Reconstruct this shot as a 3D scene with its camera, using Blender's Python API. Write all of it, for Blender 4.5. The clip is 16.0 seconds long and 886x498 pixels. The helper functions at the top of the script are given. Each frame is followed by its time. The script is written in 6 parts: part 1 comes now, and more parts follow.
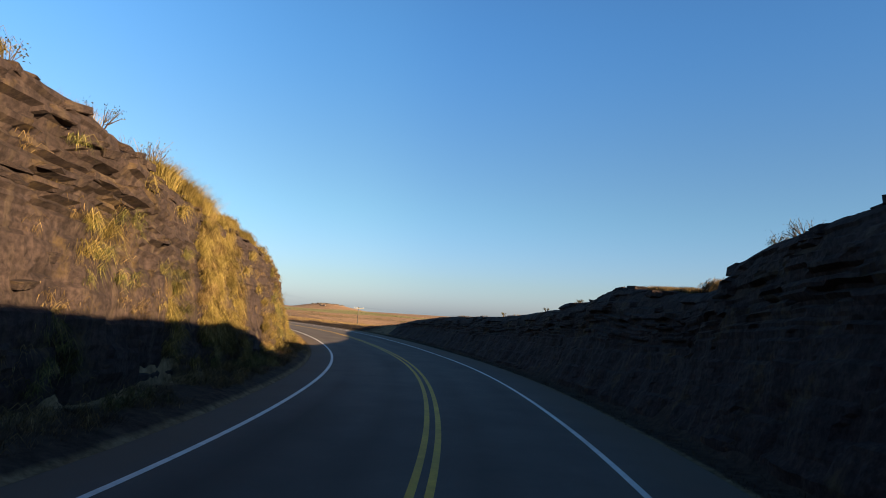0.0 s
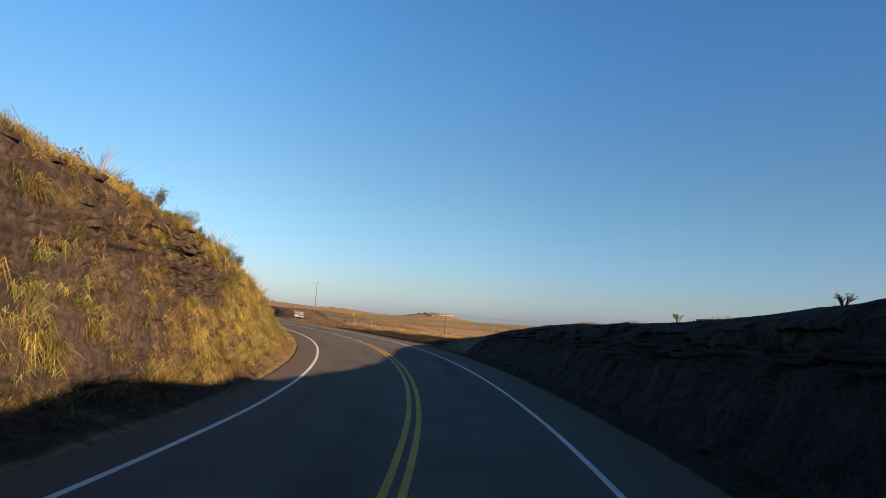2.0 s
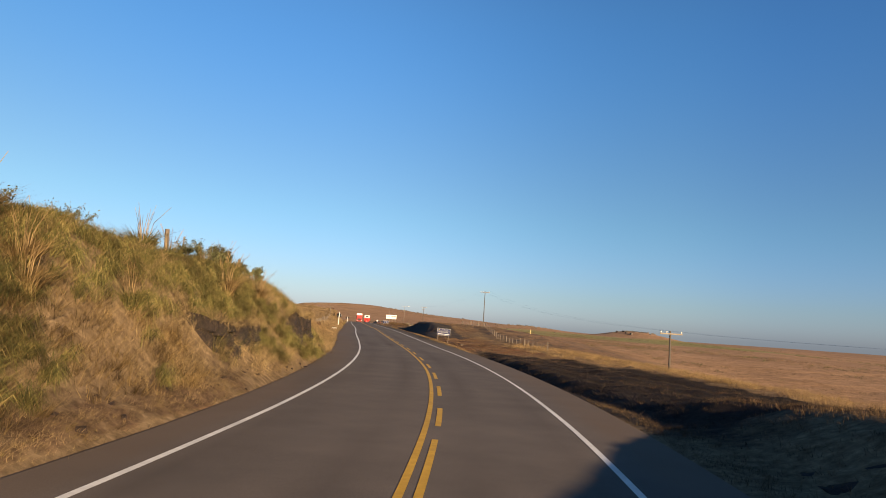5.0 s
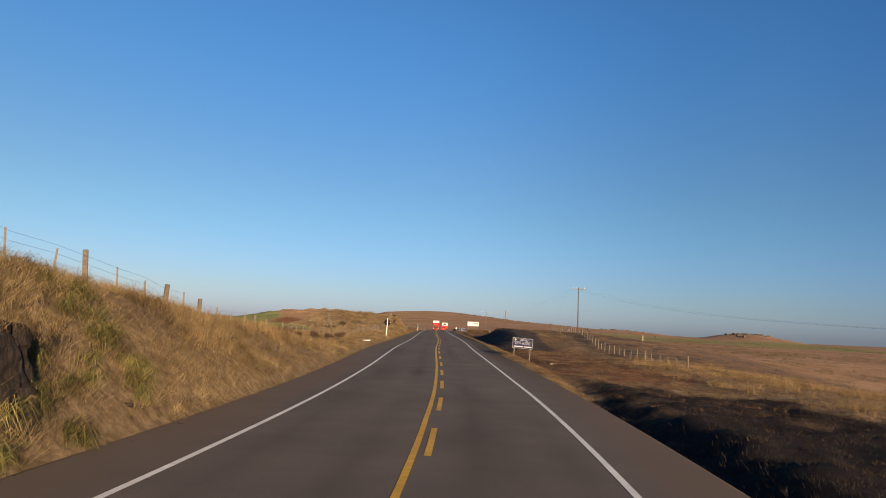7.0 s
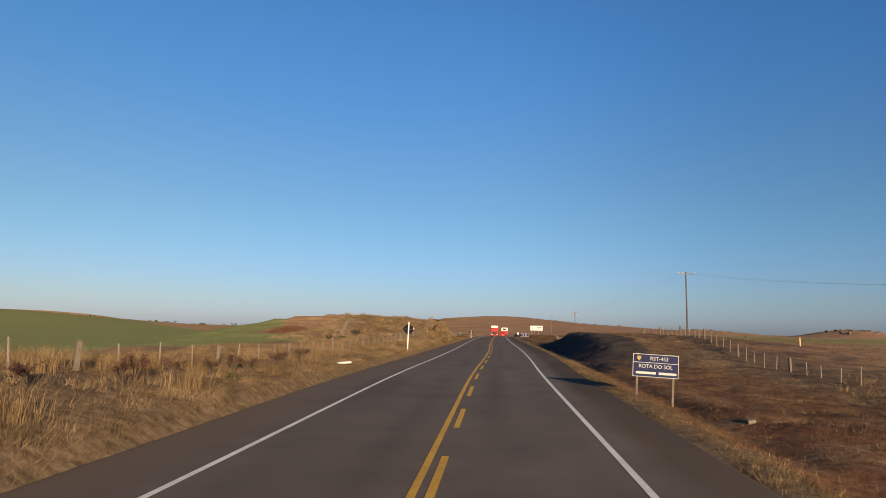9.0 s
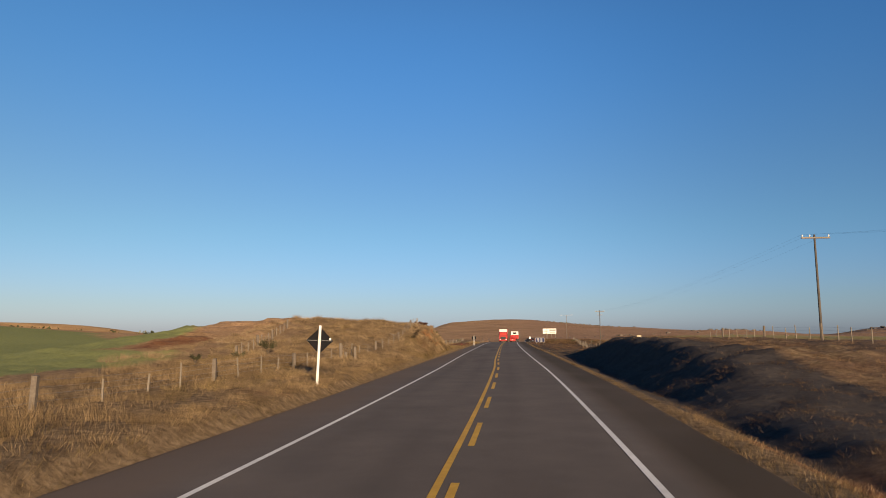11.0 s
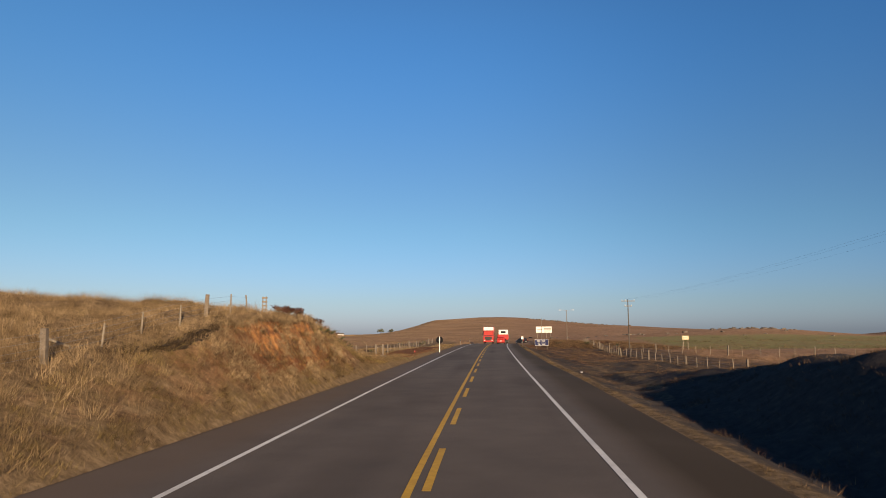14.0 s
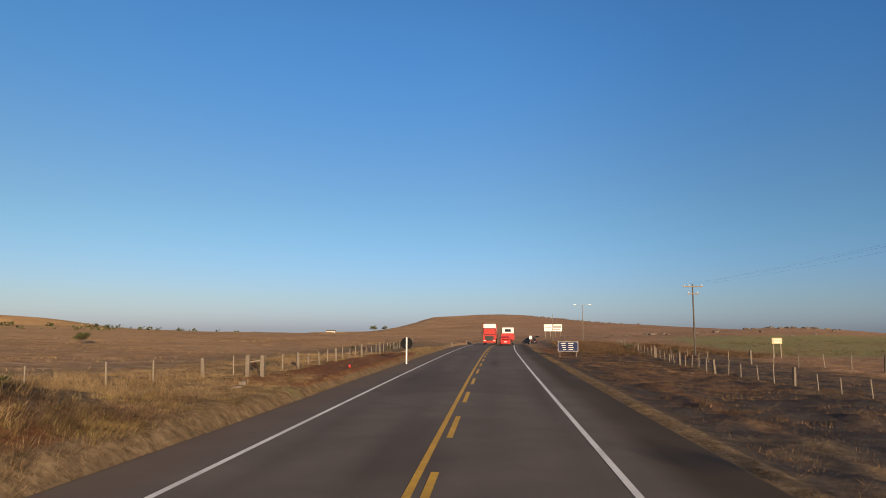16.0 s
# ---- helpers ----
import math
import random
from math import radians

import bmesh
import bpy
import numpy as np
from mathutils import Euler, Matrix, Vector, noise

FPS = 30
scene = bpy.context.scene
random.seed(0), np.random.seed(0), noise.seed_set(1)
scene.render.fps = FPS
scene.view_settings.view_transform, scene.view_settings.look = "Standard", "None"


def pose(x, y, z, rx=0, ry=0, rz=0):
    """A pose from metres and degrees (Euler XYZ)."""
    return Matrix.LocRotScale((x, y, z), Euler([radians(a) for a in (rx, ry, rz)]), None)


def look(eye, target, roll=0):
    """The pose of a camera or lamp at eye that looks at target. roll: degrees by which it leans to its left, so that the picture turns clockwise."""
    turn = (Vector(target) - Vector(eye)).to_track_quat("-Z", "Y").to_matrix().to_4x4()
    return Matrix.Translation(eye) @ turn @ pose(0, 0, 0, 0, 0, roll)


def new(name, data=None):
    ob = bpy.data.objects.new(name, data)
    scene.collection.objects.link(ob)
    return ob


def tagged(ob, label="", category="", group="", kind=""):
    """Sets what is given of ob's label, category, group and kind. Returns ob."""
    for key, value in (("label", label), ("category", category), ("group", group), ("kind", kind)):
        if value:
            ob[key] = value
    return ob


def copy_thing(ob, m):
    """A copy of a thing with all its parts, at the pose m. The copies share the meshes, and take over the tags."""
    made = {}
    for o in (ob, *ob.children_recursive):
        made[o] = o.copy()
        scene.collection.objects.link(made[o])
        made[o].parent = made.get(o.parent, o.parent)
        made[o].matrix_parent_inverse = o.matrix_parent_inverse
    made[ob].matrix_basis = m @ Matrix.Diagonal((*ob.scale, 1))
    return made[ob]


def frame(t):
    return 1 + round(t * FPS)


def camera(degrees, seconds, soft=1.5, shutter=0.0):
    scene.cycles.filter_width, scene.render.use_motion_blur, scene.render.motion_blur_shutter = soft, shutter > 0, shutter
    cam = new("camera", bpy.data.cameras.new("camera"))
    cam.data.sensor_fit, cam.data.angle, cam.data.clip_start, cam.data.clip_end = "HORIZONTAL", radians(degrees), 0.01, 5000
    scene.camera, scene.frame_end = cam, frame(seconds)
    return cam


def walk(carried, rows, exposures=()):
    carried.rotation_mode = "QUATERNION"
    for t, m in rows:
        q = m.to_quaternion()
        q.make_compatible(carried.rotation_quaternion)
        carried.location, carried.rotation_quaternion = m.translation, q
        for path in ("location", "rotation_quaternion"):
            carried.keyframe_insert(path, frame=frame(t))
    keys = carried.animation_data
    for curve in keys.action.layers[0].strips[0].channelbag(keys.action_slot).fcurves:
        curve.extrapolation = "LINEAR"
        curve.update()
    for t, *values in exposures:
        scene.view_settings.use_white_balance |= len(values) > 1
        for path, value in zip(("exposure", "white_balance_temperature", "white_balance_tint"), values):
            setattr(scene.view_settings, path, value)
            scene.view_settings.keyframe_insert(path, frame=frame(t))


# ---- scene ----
cam = camera(66.0, 16.0, 0.95)
PATH = [
    (0, (-36.653, -156.890, 2.642), (-35.556, -155.228, 2.828), 3.57),
    (0.5, (-32.270, -151.619, 2.548), (-31.249, -149.910, 2.734), 2.64),
    (1, (-28.266, -146.080, 2.456), (-27.315, -144.330, 2.635), 2.84),
    (1.5, (-24.487, -140.205, 2.370), (-23.607, -138.419, 2.562), 3.21),
    (2, (-21.005, -134.262, 2.295), (-20.199, -132.442, 2.492), 3.80),
    (2.5, (-17.915, -128.421, 2.232), (-17.179, -126.573, 2.437), 3.67),
    (3, (-15.208, -122.705, 2.182), (-14.564, -120.823, 2.391), 3.55),
    (3.5, (-12.665, -116.721, 2.142), (-12.108, -114.811, 2.347), 3.86),
    (4.1, (-9.948, -109.345, 2.149), (-9.506, -107.405, 2.356), 3.84),
    (4.75, (-7.413, -101.090, 2.206), (-7.098, -99.126, 2.417), 3.80),
    (5.4, (-5.280, -92.441, 2.270), (-5.078, -90.463, 2.485), 3.76),
    (6, (-3.648, -84.003, 2.295), (-3.525, -82.019, 2.511), 3.74),
    (6.5, (-2.530, -76.622, 2.290), (-2.468, -74.635, 2.506), 3.35),
    (7, (-1.661, -69.158, 2.283), (-1.642, -67.170, 2.503), 2.42),
    (7.5, (-1.015, -61.585, 2.276), (-1.042, -59.598, 2.504), 1.41),
    (8, (-0.572, -53.980, 2.274), (-0.651, -51.995, 2.503), 1.77),
    (8.5, (-0.289, -46.331, 2.276), (-0.402, -44.348, 2.515), 0.93),
    (9, (-0.156, -38.871, 2.281), (-0.311, -36.890, 2.514), 0.72),
    (9.6, (-0.080, -29.759, 2.311), (-0.264, -27.781, 2.546), 0.54),
    (10.25, (-0.082, -19.700, 2.382), (-0.270, -17.724, 2.622), 0.08),
    (10.9, (-0.081, -9.499, 2.454), (-0.259, -7.522, 2.700), -0.38),
    (11.5, (-0.000, 0.000, 2.490), (-0.168, 1.977, 2.738), -0.57),
    (12, (0.139, 7.969, 2.507), (-0.033, 9.947, 2.749), -0.27),
    (12.5, (0.250, 16.083, 2.523), (0.091, 18.061, 2.772), -0.81),
    (13, (0.321, 24.243, 2.538), (0.173, 26.221, 2.794), -0.71),
    (13.5, (0.361, 32.448, 2.546), (0.220, 34.428, 2.792), -0.79),
    (14, (0.368, 40.678, 2.551), (0.227, 42.658, 2.793), -0.35),
    (14.5, (0.341, 48.914, 2.555), (0.194, 50.894, 2.796), -0.21),
    (15, (0.320, 57.124, 2.562), (0.168, 59.104, 2.795), -0.16),
    (15.5, (0.313, 65.250, 2.575), (0.163, 67.229, 2.824), -0.51),
    (16, (0.317, 73.360, 2.590), (0.169, 75.340, 2.825), 0.07),
]
SKY_STRENGTH, SUN_STRENGTH = 0.072, 5.0
EXPOSURES = [(0, 2.08, 7350, 9), (2.5, 1.68, 7250, 9), (6, 1.40, 6750, 12), (7.2, 1.17, 6550, 12), (9, 1.12, 6550, 12), (16, 1.12, 6550, 12)]
walk(cam, [(t, look(eye, target, roll)) for t, eye, target, roll in PATH], EXPOSURES)

# ---- light ----
SUN_ELEVATION, SUN_AZIMUTH = 10.3, 21.0  # the sun stands behind, to the right of the straight road
to_sun = Vector((math.sin(radians(SUN_AZIMUTH)) * math.cos(radians(SUN_ELEVATION)),
                 -math.cos(radians(SUN_AZIMUTH)) * math.cos(radians(SUN_ELEVATION)), math.sin(radians(SUN_ELEVATION))))
world = bpy.data.worlds.new("sky")
scene.world = world
world.use_nodes = True
wn = world.node_tree.nodes
sky = wn.new("ShaderNodeTexSky")
sky.sky_type, sky.sun_disc = "NISHITA", False
sky.sun_elevation, sky.sun_rotation = radians(SUN_ELEVATION), radians(180 - SUN_AZIMUTH)
sky.air_density, sky.dust_density, sky.ozone_density, sky.altitude = 1.0, 1.2, 4.7, 900
wn["Background"].inputs["Strength"].default_value = SKY_STRENGTH
def sky_ramp(value, *stops):
    """A colour that follows one number, through smooth stops."""
    r = wn.new("ShaderNodeValToRGB")
    r.color_ramp.interpolation = "EASE"
    while len(r.color_ramp.elements) < len(stops):
        r.color_ramp.elements.new(0.5)
    for e, (at, c) in zip(r.color_ramp.elements, stops):
        e.position, e.color = at, (*c, 1)
    wl.new(value, r.inputs["Fac"])
    return r.outputs["Color"]


def sky_times(a, b):
    m = wn.new("ShaderNodeMix")
    m.data_type, m.blend_type, m.inputs[0].default_value = "RGBA", "MULTIPLY", 1.0
    wl.new(a, m.inputs[6])
    wl.new(b, m.inputs[7])
    return m.outputs[2]


wl = world.node_tree.links
towards = wn.new("ShaderNodeTexCoord")
axes = wn.new("ShaderNodeSeparateXYZ")
wl.new(towards.outputs["Generated"], axes.inputs[0])
# haze: rosy grey over the horizon opposite the sun, deeper and cleaner blue higher up
haze = sky_ramp(axes.outputs["Z"], (0.0, (1.02, 0.89, 1.08)), (0.05, (1.03, 0.86, 0.89)), (0.16, (1.0, 0.91, 0.82)), (0.42, (0.81, 1.04, 1.08)), (0.65, (0.57, 0.73, 0.81)), (1.0, (0.42, 0.56, 0.60)))
# the sky pales from the side at right angles to the sun towards the point opposite to it
side = wn.new("ShaderNodeVectorMath")
side.operation = "DOT_PRODUCT"
side.inputs[1].default_value = (-0.93, 0.36, 0.0)
wl.new(towards.outputs["Generated"], side.inputs[0])
half_turn = wn.new("ShaderNodeMath")
half_turn.operation, half_turn.inputs[1].default_value, half_turn.inputs[2].default_value = "MULTIPLY_ADD", 0.5, 0.5
wl.new(side.outputs["Value"], half_turn.inputs[0])
pale = sky_ramp(half_turn.outputs[0], (0.0, (0.78, 0.80, 0.85)), (0.38, (0.71, 0.79, 0.86)), (0.47, (0.78, 0.845, 0.87)), (0.70, (1.0, 1.01, 1.0)), (1.0, (1.14, 1.05, 0.94)))
wl.new(sky_times(sky_times(sky.outputs["Color"], haze), pale), wn["Background"].inputs["Color"])
sun = new("sun", bpy.data.lights.new("sun", "SUN"))
sun.data.energy, sun.data.angle, sun.data.color = SUN_STRENGTH, radians(0.55), (1.0, 0.75, 0.47)
sun.matrix_world = look(to_sun * 300, (0, 0, 0))

# ---- the line of the road ----
def spline(points, step):
    """Catmull-Rom through points (x, y, z), sampled at even arc length."""
    p = np.array([2 * np.array(points[0]) - points[1], *points, 2 * np.array(points[-1]) - points[-2]], float)
    u = np.linspace(0, 1, 40, endpoint=False)[:, None]
    seg = [0.5 * (2 * b + (c - a) * u + (2 * a - 5 * b + 4 * c - d) * u**2 + (3 * b - a - 3 * c + d) * u**3)
           for a, b, c, d in zip(p, p[1:], p[2:], p[3:])]
    q = np.concatenate([*seg, [p[-2]]])
    s = np.r_[0, np.cumsum(np.linalg.norm(np.diff(q[:, :2], axis=0), axis=1))]
    even = np.arange(0, s[-1], step)
    return np.stack([np.interp(even, s, q[:, k]) for k in range(3)], 1)


EYE_OVER_ROAD = 2.43
way = [np.array(eye) - (0, 0, EYE_OVER_ROAD) for t, eye, *_ in PATH if abs(t * 2 % 1) < 0.01 or t in (4.1, 4.75, 5.4, 9.6, 10.25, 10.9)]
back = way[0] - way[1]
back = back / np.linalg.norm(back[:2])
LEAD = 64.0
lead = [way[0] + back * 700 + (-160, -60, 0), way[0] + back * 300 + (-60, -30, 0), way[0] + back * 130 + (-20, -11, 0), way[0] + back * LEAD + (-9, -5, 0), way[0] + back * LEAD * 0.5 + (-2.4, -1.4, 0)]
x_end, y_end, z_end = way[-1]
ahead = [(x_end + dx, y_end + dy, z_end + dz) for dx, dy, dz in
         ((0.05, 40, 0.02), (0.35, 80, 0.0), (0.9, 105, -0.05), (1.6, 130, -0.35), (2.2, 158, -0.85), (1.6, 185, -1.5), (-3, 215, -2.0), (-20, 260, -2.0),
          (-50, 310, -1.2), (-85, 370, -0.5), (-100, 440, 0), (-100, 700, 0), (-100, 1500, 0), (-100, 3400, 0))]
LINE = spline([*lead, *way, *ahead], 0.5)
S0 = 0.5 * int(np.argmin(((LINE[:, :2] - way[0][:2]) ** 2).sum(1)))
LINE_S = np.arange(len(LINE)) * 0.5 - S0  # metres along the road from the start of the walk
tangent = np.gradient(LINE[:, :2], axis=0)
for _ in range(6):
    tangent[1:-1] = (tangent[:-2] + 2 * tangent[1:-1] + tangent[2:]) / 4
tangent /= np.linalg.norm(tangent, axis=1)[:, None]
NORMAL = np.stack([tangent[:, 1], -tangent[:, 0]], 1)  # to the right
SHOULDER_L, SHOULDER_R = -6.35, 4.15
EDGE_L, CENTRE, EDGE_R = -4.93, -1.06, 2.30


def lerp(s, *pairs):
    xs, ys = zip(*pairs)
    return np.interp(s, xs, ys)


def smooth(a, b, x):
    u = np.clip((x - a) / (b - a), 0, 1)
    return u * u * (3 - 2 * u)


def shoulder_left(s):
    """Offset of the asphalt's left edge, which is wider along the straight."""
    return SHOULDER_L + lerp(s, (80, 0), (105, -0.55), (150, -0.9), (215, -0.9), (240, -0.6), (255, -0.45))


def shoulder_right(s):
    return SHOULDER_R + lerp(s, (150, 0), (185, 0.35), (240, 0.35), (260, 0.1))


def wobble(x, y, scale, octaves=3, seed=0):
    """Smooth value noise on numpy arrays, about -1 to 1."""
    out, amp, norm = 0, 1.0, 0
    rng = np.random.RandomState(17 + seed)
    grid = rng.uniform(-1, 1, (64, 64))
    for o in range(octaves):
        u, v = x / scale * 2**o + 11.3 * o, y / scale * 2**o + 5.7 * o
        i, j = np.floor(u).astype(int), np.floor(v).astype(int)
        fu, fv = u - i, v - j
        fu, fv = fu * fu * (3 - 2 * fu), fv * fv * (3 - 2 * fv)
        g = lambda a, b: grid[a % 64, b % 64]
        out = out + amp * ((g(i, j) * (1 - fu) + g(i + 1, j) * fu) * (1 - fv) + (g(i, j + 1) * (1 - fu) + g(i + 1, j + 1) * fu) * fv)
        norm += amp
        amp *= 0.5
    return out / norm


def bump(x, y, cx, cy, sx, sy, h):
    return h * np.exp(-(((x - cx) / sx) ** 2) - ((y - cy) / sy) ** 2)


def far_land(x, y):
    """Height of the rolling grassland away from the road."""
    ridge = lerp(x, (-900, 14), (-520, 10), (-330, 1), (-180, 0.3), (-137, 0.5), (-105, 3), (-80, 11), (-55, 20), (-10, 22.5), (30, 21), (70, 16), (105, 12.0), (150, 10.0), (190, 6.5), (240, 3.5), (300, 0.5), (400, -3), (900, -9))
    z = -0.6 + ridge * smooth(330, 880, y) * (1 - smooth(900, 1250, y) * smooth(-120, -250, x)) * (0.94 + 0.06 * wobble(x, y, 60))
    z = z + bump(x, y, -430, 650, 140, 200, 3.5)
    z = z + bump(x, y, -26, 76, 15, 34, 1.3) + bump(x, y, 17, 164, 9, 22, 0.9) + bump(x, y, -165, 120, 85, 112, 8.2) + bump(x, y, -90, 260, 60, 60, 1.6)
    z = z + 4.1 * np.exp(-(((x - 172) / 16) ** 4) - ((y - 308) / 30) ** 2)
    z = z + bump(x, y, 55, -40, 50, 60, -4) - smooth(150, 420, x) * 2.6 * smooth(-150, 100, y) + bump(x, y, 80, 300, 45, 42, 2.2) + 1.3 * np.exp(-(((x - 103) / 24) ** 4) - ((y - 312) / 24) ** 2) + smooth(30, 110, x) * (1 - smooth(130, 220, x)) * 0.9 * smooth(60, 200, y)
    z = z + bump(x, y, 330, 50, 170, 140, -6)
    r = np.hypot(x, y)
    z = z - smooth(450, 2600, r) * (6 + 9 * smooth(30, -160, x))
    bearing = np.degrees(np.arctan2(-x, y))
    shown = smooth(1050, 1300, r) * (1 - smooth(1350, 1800, r))
    z = np.maximum(z, lerp(bearing, (26, -20), (28, 4.5), (30, 12), (31.3, 16.5), (33, 21.5), (36, 26), (45, 29), (60, 15), (75, -20)) * shown - 30 * (1 - shown))
    z = z + 0.35 * wobble(x, y, 40, 3, 2) + 0.8 * wobble(x, y, 150, 2, 3)
    return z


def side_left(s, d):
    """Height over the road to the left, d metres out from the walk's line (d positive)."""
    crest = lerp(s, (-70, 6.9), (0, 7.0), (12, 6.9), (16, 6.75), (20, 6.2), (25, 5.85), (33, 5.75), (38, 5.8), (45, 5.5), (51, 5.2), (57, 5.0), (64, 4.4), (70, 4.2), (90, 3.9), (102, 3.95),
                 (110, 3.5), (116, 3.0), (122, 2.4), (128, 2.0), (142, 1.3), (152, 0.7), (180, 0.6), (200, 0.7), (212, 1.1), (224, 2.2), (232, 3.1), (240, 3.2), (246, 2.6), (254, 1.0), (262, 0.1), (300, 0.1), (330, 0.8), (400, 1))
    toe = lerp(s, (-70, 8.4), (50, 8.2), (62, 7.4), (100, 7.0), (130, 7.0), (300, 7.2))
    face = lerp(s, (-70, 1.4), (48, 1.5), (66, 3.4), (100, 3.6), (116, 3.8), (150, 6), (210, 5), (230, 3.0), (245, 3.0), (260, 5), (400, 6))
    verge = 0.12 + 0.25 * smooth(-shoulder_left(s), np.maximum(toe, 0.7 - shoulder_left(s)), d)
    z = verge + np.maximum(crest - 0.37, 0) * smooth(toe, toe + face, d) ** lerp(s, (-70, 0.62), (50, 0.62), (70, 0.85), (400, 1))
    return z + np.clip(d - toe - face, 0, 22) * lerp(s, (-70, 0.17), (50, 0.17), (90, 0.1), (130, 0.03), (190, 0.03), (212, 0.10), (240, 0.10), (256, 0.06), (270, 0.0), (400, 0))


def side_right(s, d):
    crest = lerp(s, (-70, 6.6), (0, 5.6), (14, 5.3), (16.5, 5.1), (18.7, 4.75), (19.3, 4.15), (21, 3.95), (24.5, 4.0), (26.5, 4.25), (28.5, 4.45), (30, 4.42), (31.2, 4.18), (33, 3.93), (35, 3.9), (36.6, 3.92), (37.2, 3.68), (38, 3.58), (40, 3.5), (43.5, 3.28), (48, 3.08), (60, 2.7), (66, 2.5),
                 (74, 1.9), (84, 0.9), (96, -0.05), (110, -0.25), (166, -0.3), (176, -0.2), (184, 0.5), (191, 1.3), (200, 1.75), (212, 1.9), (226, 1.85), (231, 1.35), (236, 0.85), (243, 0.25), (252, -0.4), (300, -0.3), (330, 0.3), (400, 1))
    foot = lerp(s, (-70, 4.9), (60, 4.9), (90, 5.2), (166, 5.8), (180, 7.0), (232, 7.3), (250, 5.8), (400, 5.6))
    face = lerp(s, (-70, 2.6), (30, 2.8), (60, 3.2), (90, 4), (180, 3), (200, 3.1), (230, 3.4), (256, 4), (400, 5))
    ditch = lerp(s, (-70, 0), (84, 0), (98, 0.5), (122, 0.75), (134, 0.3), (175, 0.5), (190, 0.5), (222, 0.42), (236, 0.18), (260, 0.15), (300, 0.1), (400, 0))
    z = -0.05 * smooth(shoulder_right(s), foot, d) - ditch * np.exp(-(((d - lerp(s, (-70, 6.2), (90, 5.8), (104, 5.35), (124, 5.35), (140, 6.3), (170, 6.6), (190, 6.4), (400, 6.6))) / 0.9) ** 2))
    z = z + crest * smooth(foot, foot + face, d)
    out = np.maximum(d - foot - face, 0)
    drop = lerp(s, (-70, 0.02), (40, 0), (60, -0.04), (90, -0.05), (110, 0.0), (135, 0.0), (160, -0.01), (176, 0.02), (190, 0.02), (205, 0.0), (232, -0.02), (250, -0.02), (400, 0.01))
    return z + np.clip(out * drop, -3.4, 3)


def land(s, d, x, y, zr):
    """Height of the ground at the road's station s and offset d (right positive), at x, y, with the road at zr."""
    far = far_land(x, y)
    left = zr + side_left(s, -d)
    right = zr + side_right(s, d)
    near = np.where(d < 0, left, right)
    hold_l = lerp(s, (-70, 70), (110, 60), (135, 30), (200, 30), (225, 34), (250, 26), (270, 16), (400, 16))
    hold_r = lerp(s, (-70, 60), (60, 45), (90, 30), (200, 34), (240, 30), (260, 26), (400, 20))
    hold = np.where(d < 0, hold_l, hold_r)
    w = smooth(hold * 0.5, hold * 1.6, np.abs(d))
    z = near * (1 - w) + far * w
    rough = smooth(0, 1.5, np.maximum(shoulder_left(s) - d, d - shoulder_right(s)))
    steep = np.where(d < 0, lerp(s, (-70, 1), (60, 1), (90, 0.4), (400, 0.3)), 0.5)
    away = smooth(8.2, 10.5, -d) + smooth(5.0, 6.5, d) * smooth(70, 90, s)
    z = z + rough * away * (0.13 * wobble(x, y, 1.7, 3, 8) + 0.07 * wobble(x, y, 0.8, 2, 10)) * (1 - smooth(30, 45, np.abs(d)))
    scorch = smooth(80, 92, s) * (1 - smooth(128, 138, s)) + smooth(176, 190, s) * (1 - smooth(285, 305, s))
    z = z + rough * scorch * smooth(4.9, 6.2, d) * (1 - smooth(16, 22, d)) * 0.16 * wobble(x, y, 1.1, 2, 12)
    z = z + rough * (0.10 * wobble(x, y, 2.2, 3, 5) + 0.05 * wobble(x, y, 0.7, 2, 6) + steep * 0.22 * wobble(x, y, 4.5, 2, 7) * smooth(2, 4, np.abs(d) - 5))
    knoll = smooth(198, 212, s) * (1 - smooth(240, 250, s)) * smooth(9.6, 11.5, -d) * (1 - smooth(30, 45, -d))
    z = z + knoll * (0.34 * np.maximum(wobble(x, y, 1.3, 2, 14), -0.1) + 0.16 * wobble(x, y, 3.4, 2, 15))
    under = 1 - smooth(0.0, 0.5, np.maximum(shoulder_left(s) + 0.1 - d, d - shoulder_right(s) + 0.1))
    return np.where(under > 0, z * (1 - under) + (zr - 0.06) * under, z)


def place(s, d):
    """World x, y and road height for stations s and offsets d (arrays of one shape)."""
    px, py, pz = (np.interp(s, LINE_S, LINE[:, k]) for k in range(3))
    nx, ny = (np.interp(s, LINE_S, NORMAL[:, k]) for k in range(2))
    near = np.clip(d, -30, 30)
    return px + nx * near + (d - near), py + ny * near, pz


def ground_at(s, d):
    s, d = np.asarray(s, float), np.asarray(d, float)
    x, y, zr = place(s, d)
    return np.stack([x, y, land(s, d, x, y, zr)], -1)


def spot(s, d):
    """The point of the ground at one station and offset, as a Vector."""
    return Vector(ground_at(np.array([s]), np.array([d]))[0])


def road_turn(s):
    """The road's heading at a station, in degrees from +y to the left."""
    tx, ty = (float(np.interp(s, LINE_S, tangent[:, k])) for k in range(2))
    return math.degrees(math.atan2(-tx, ty))

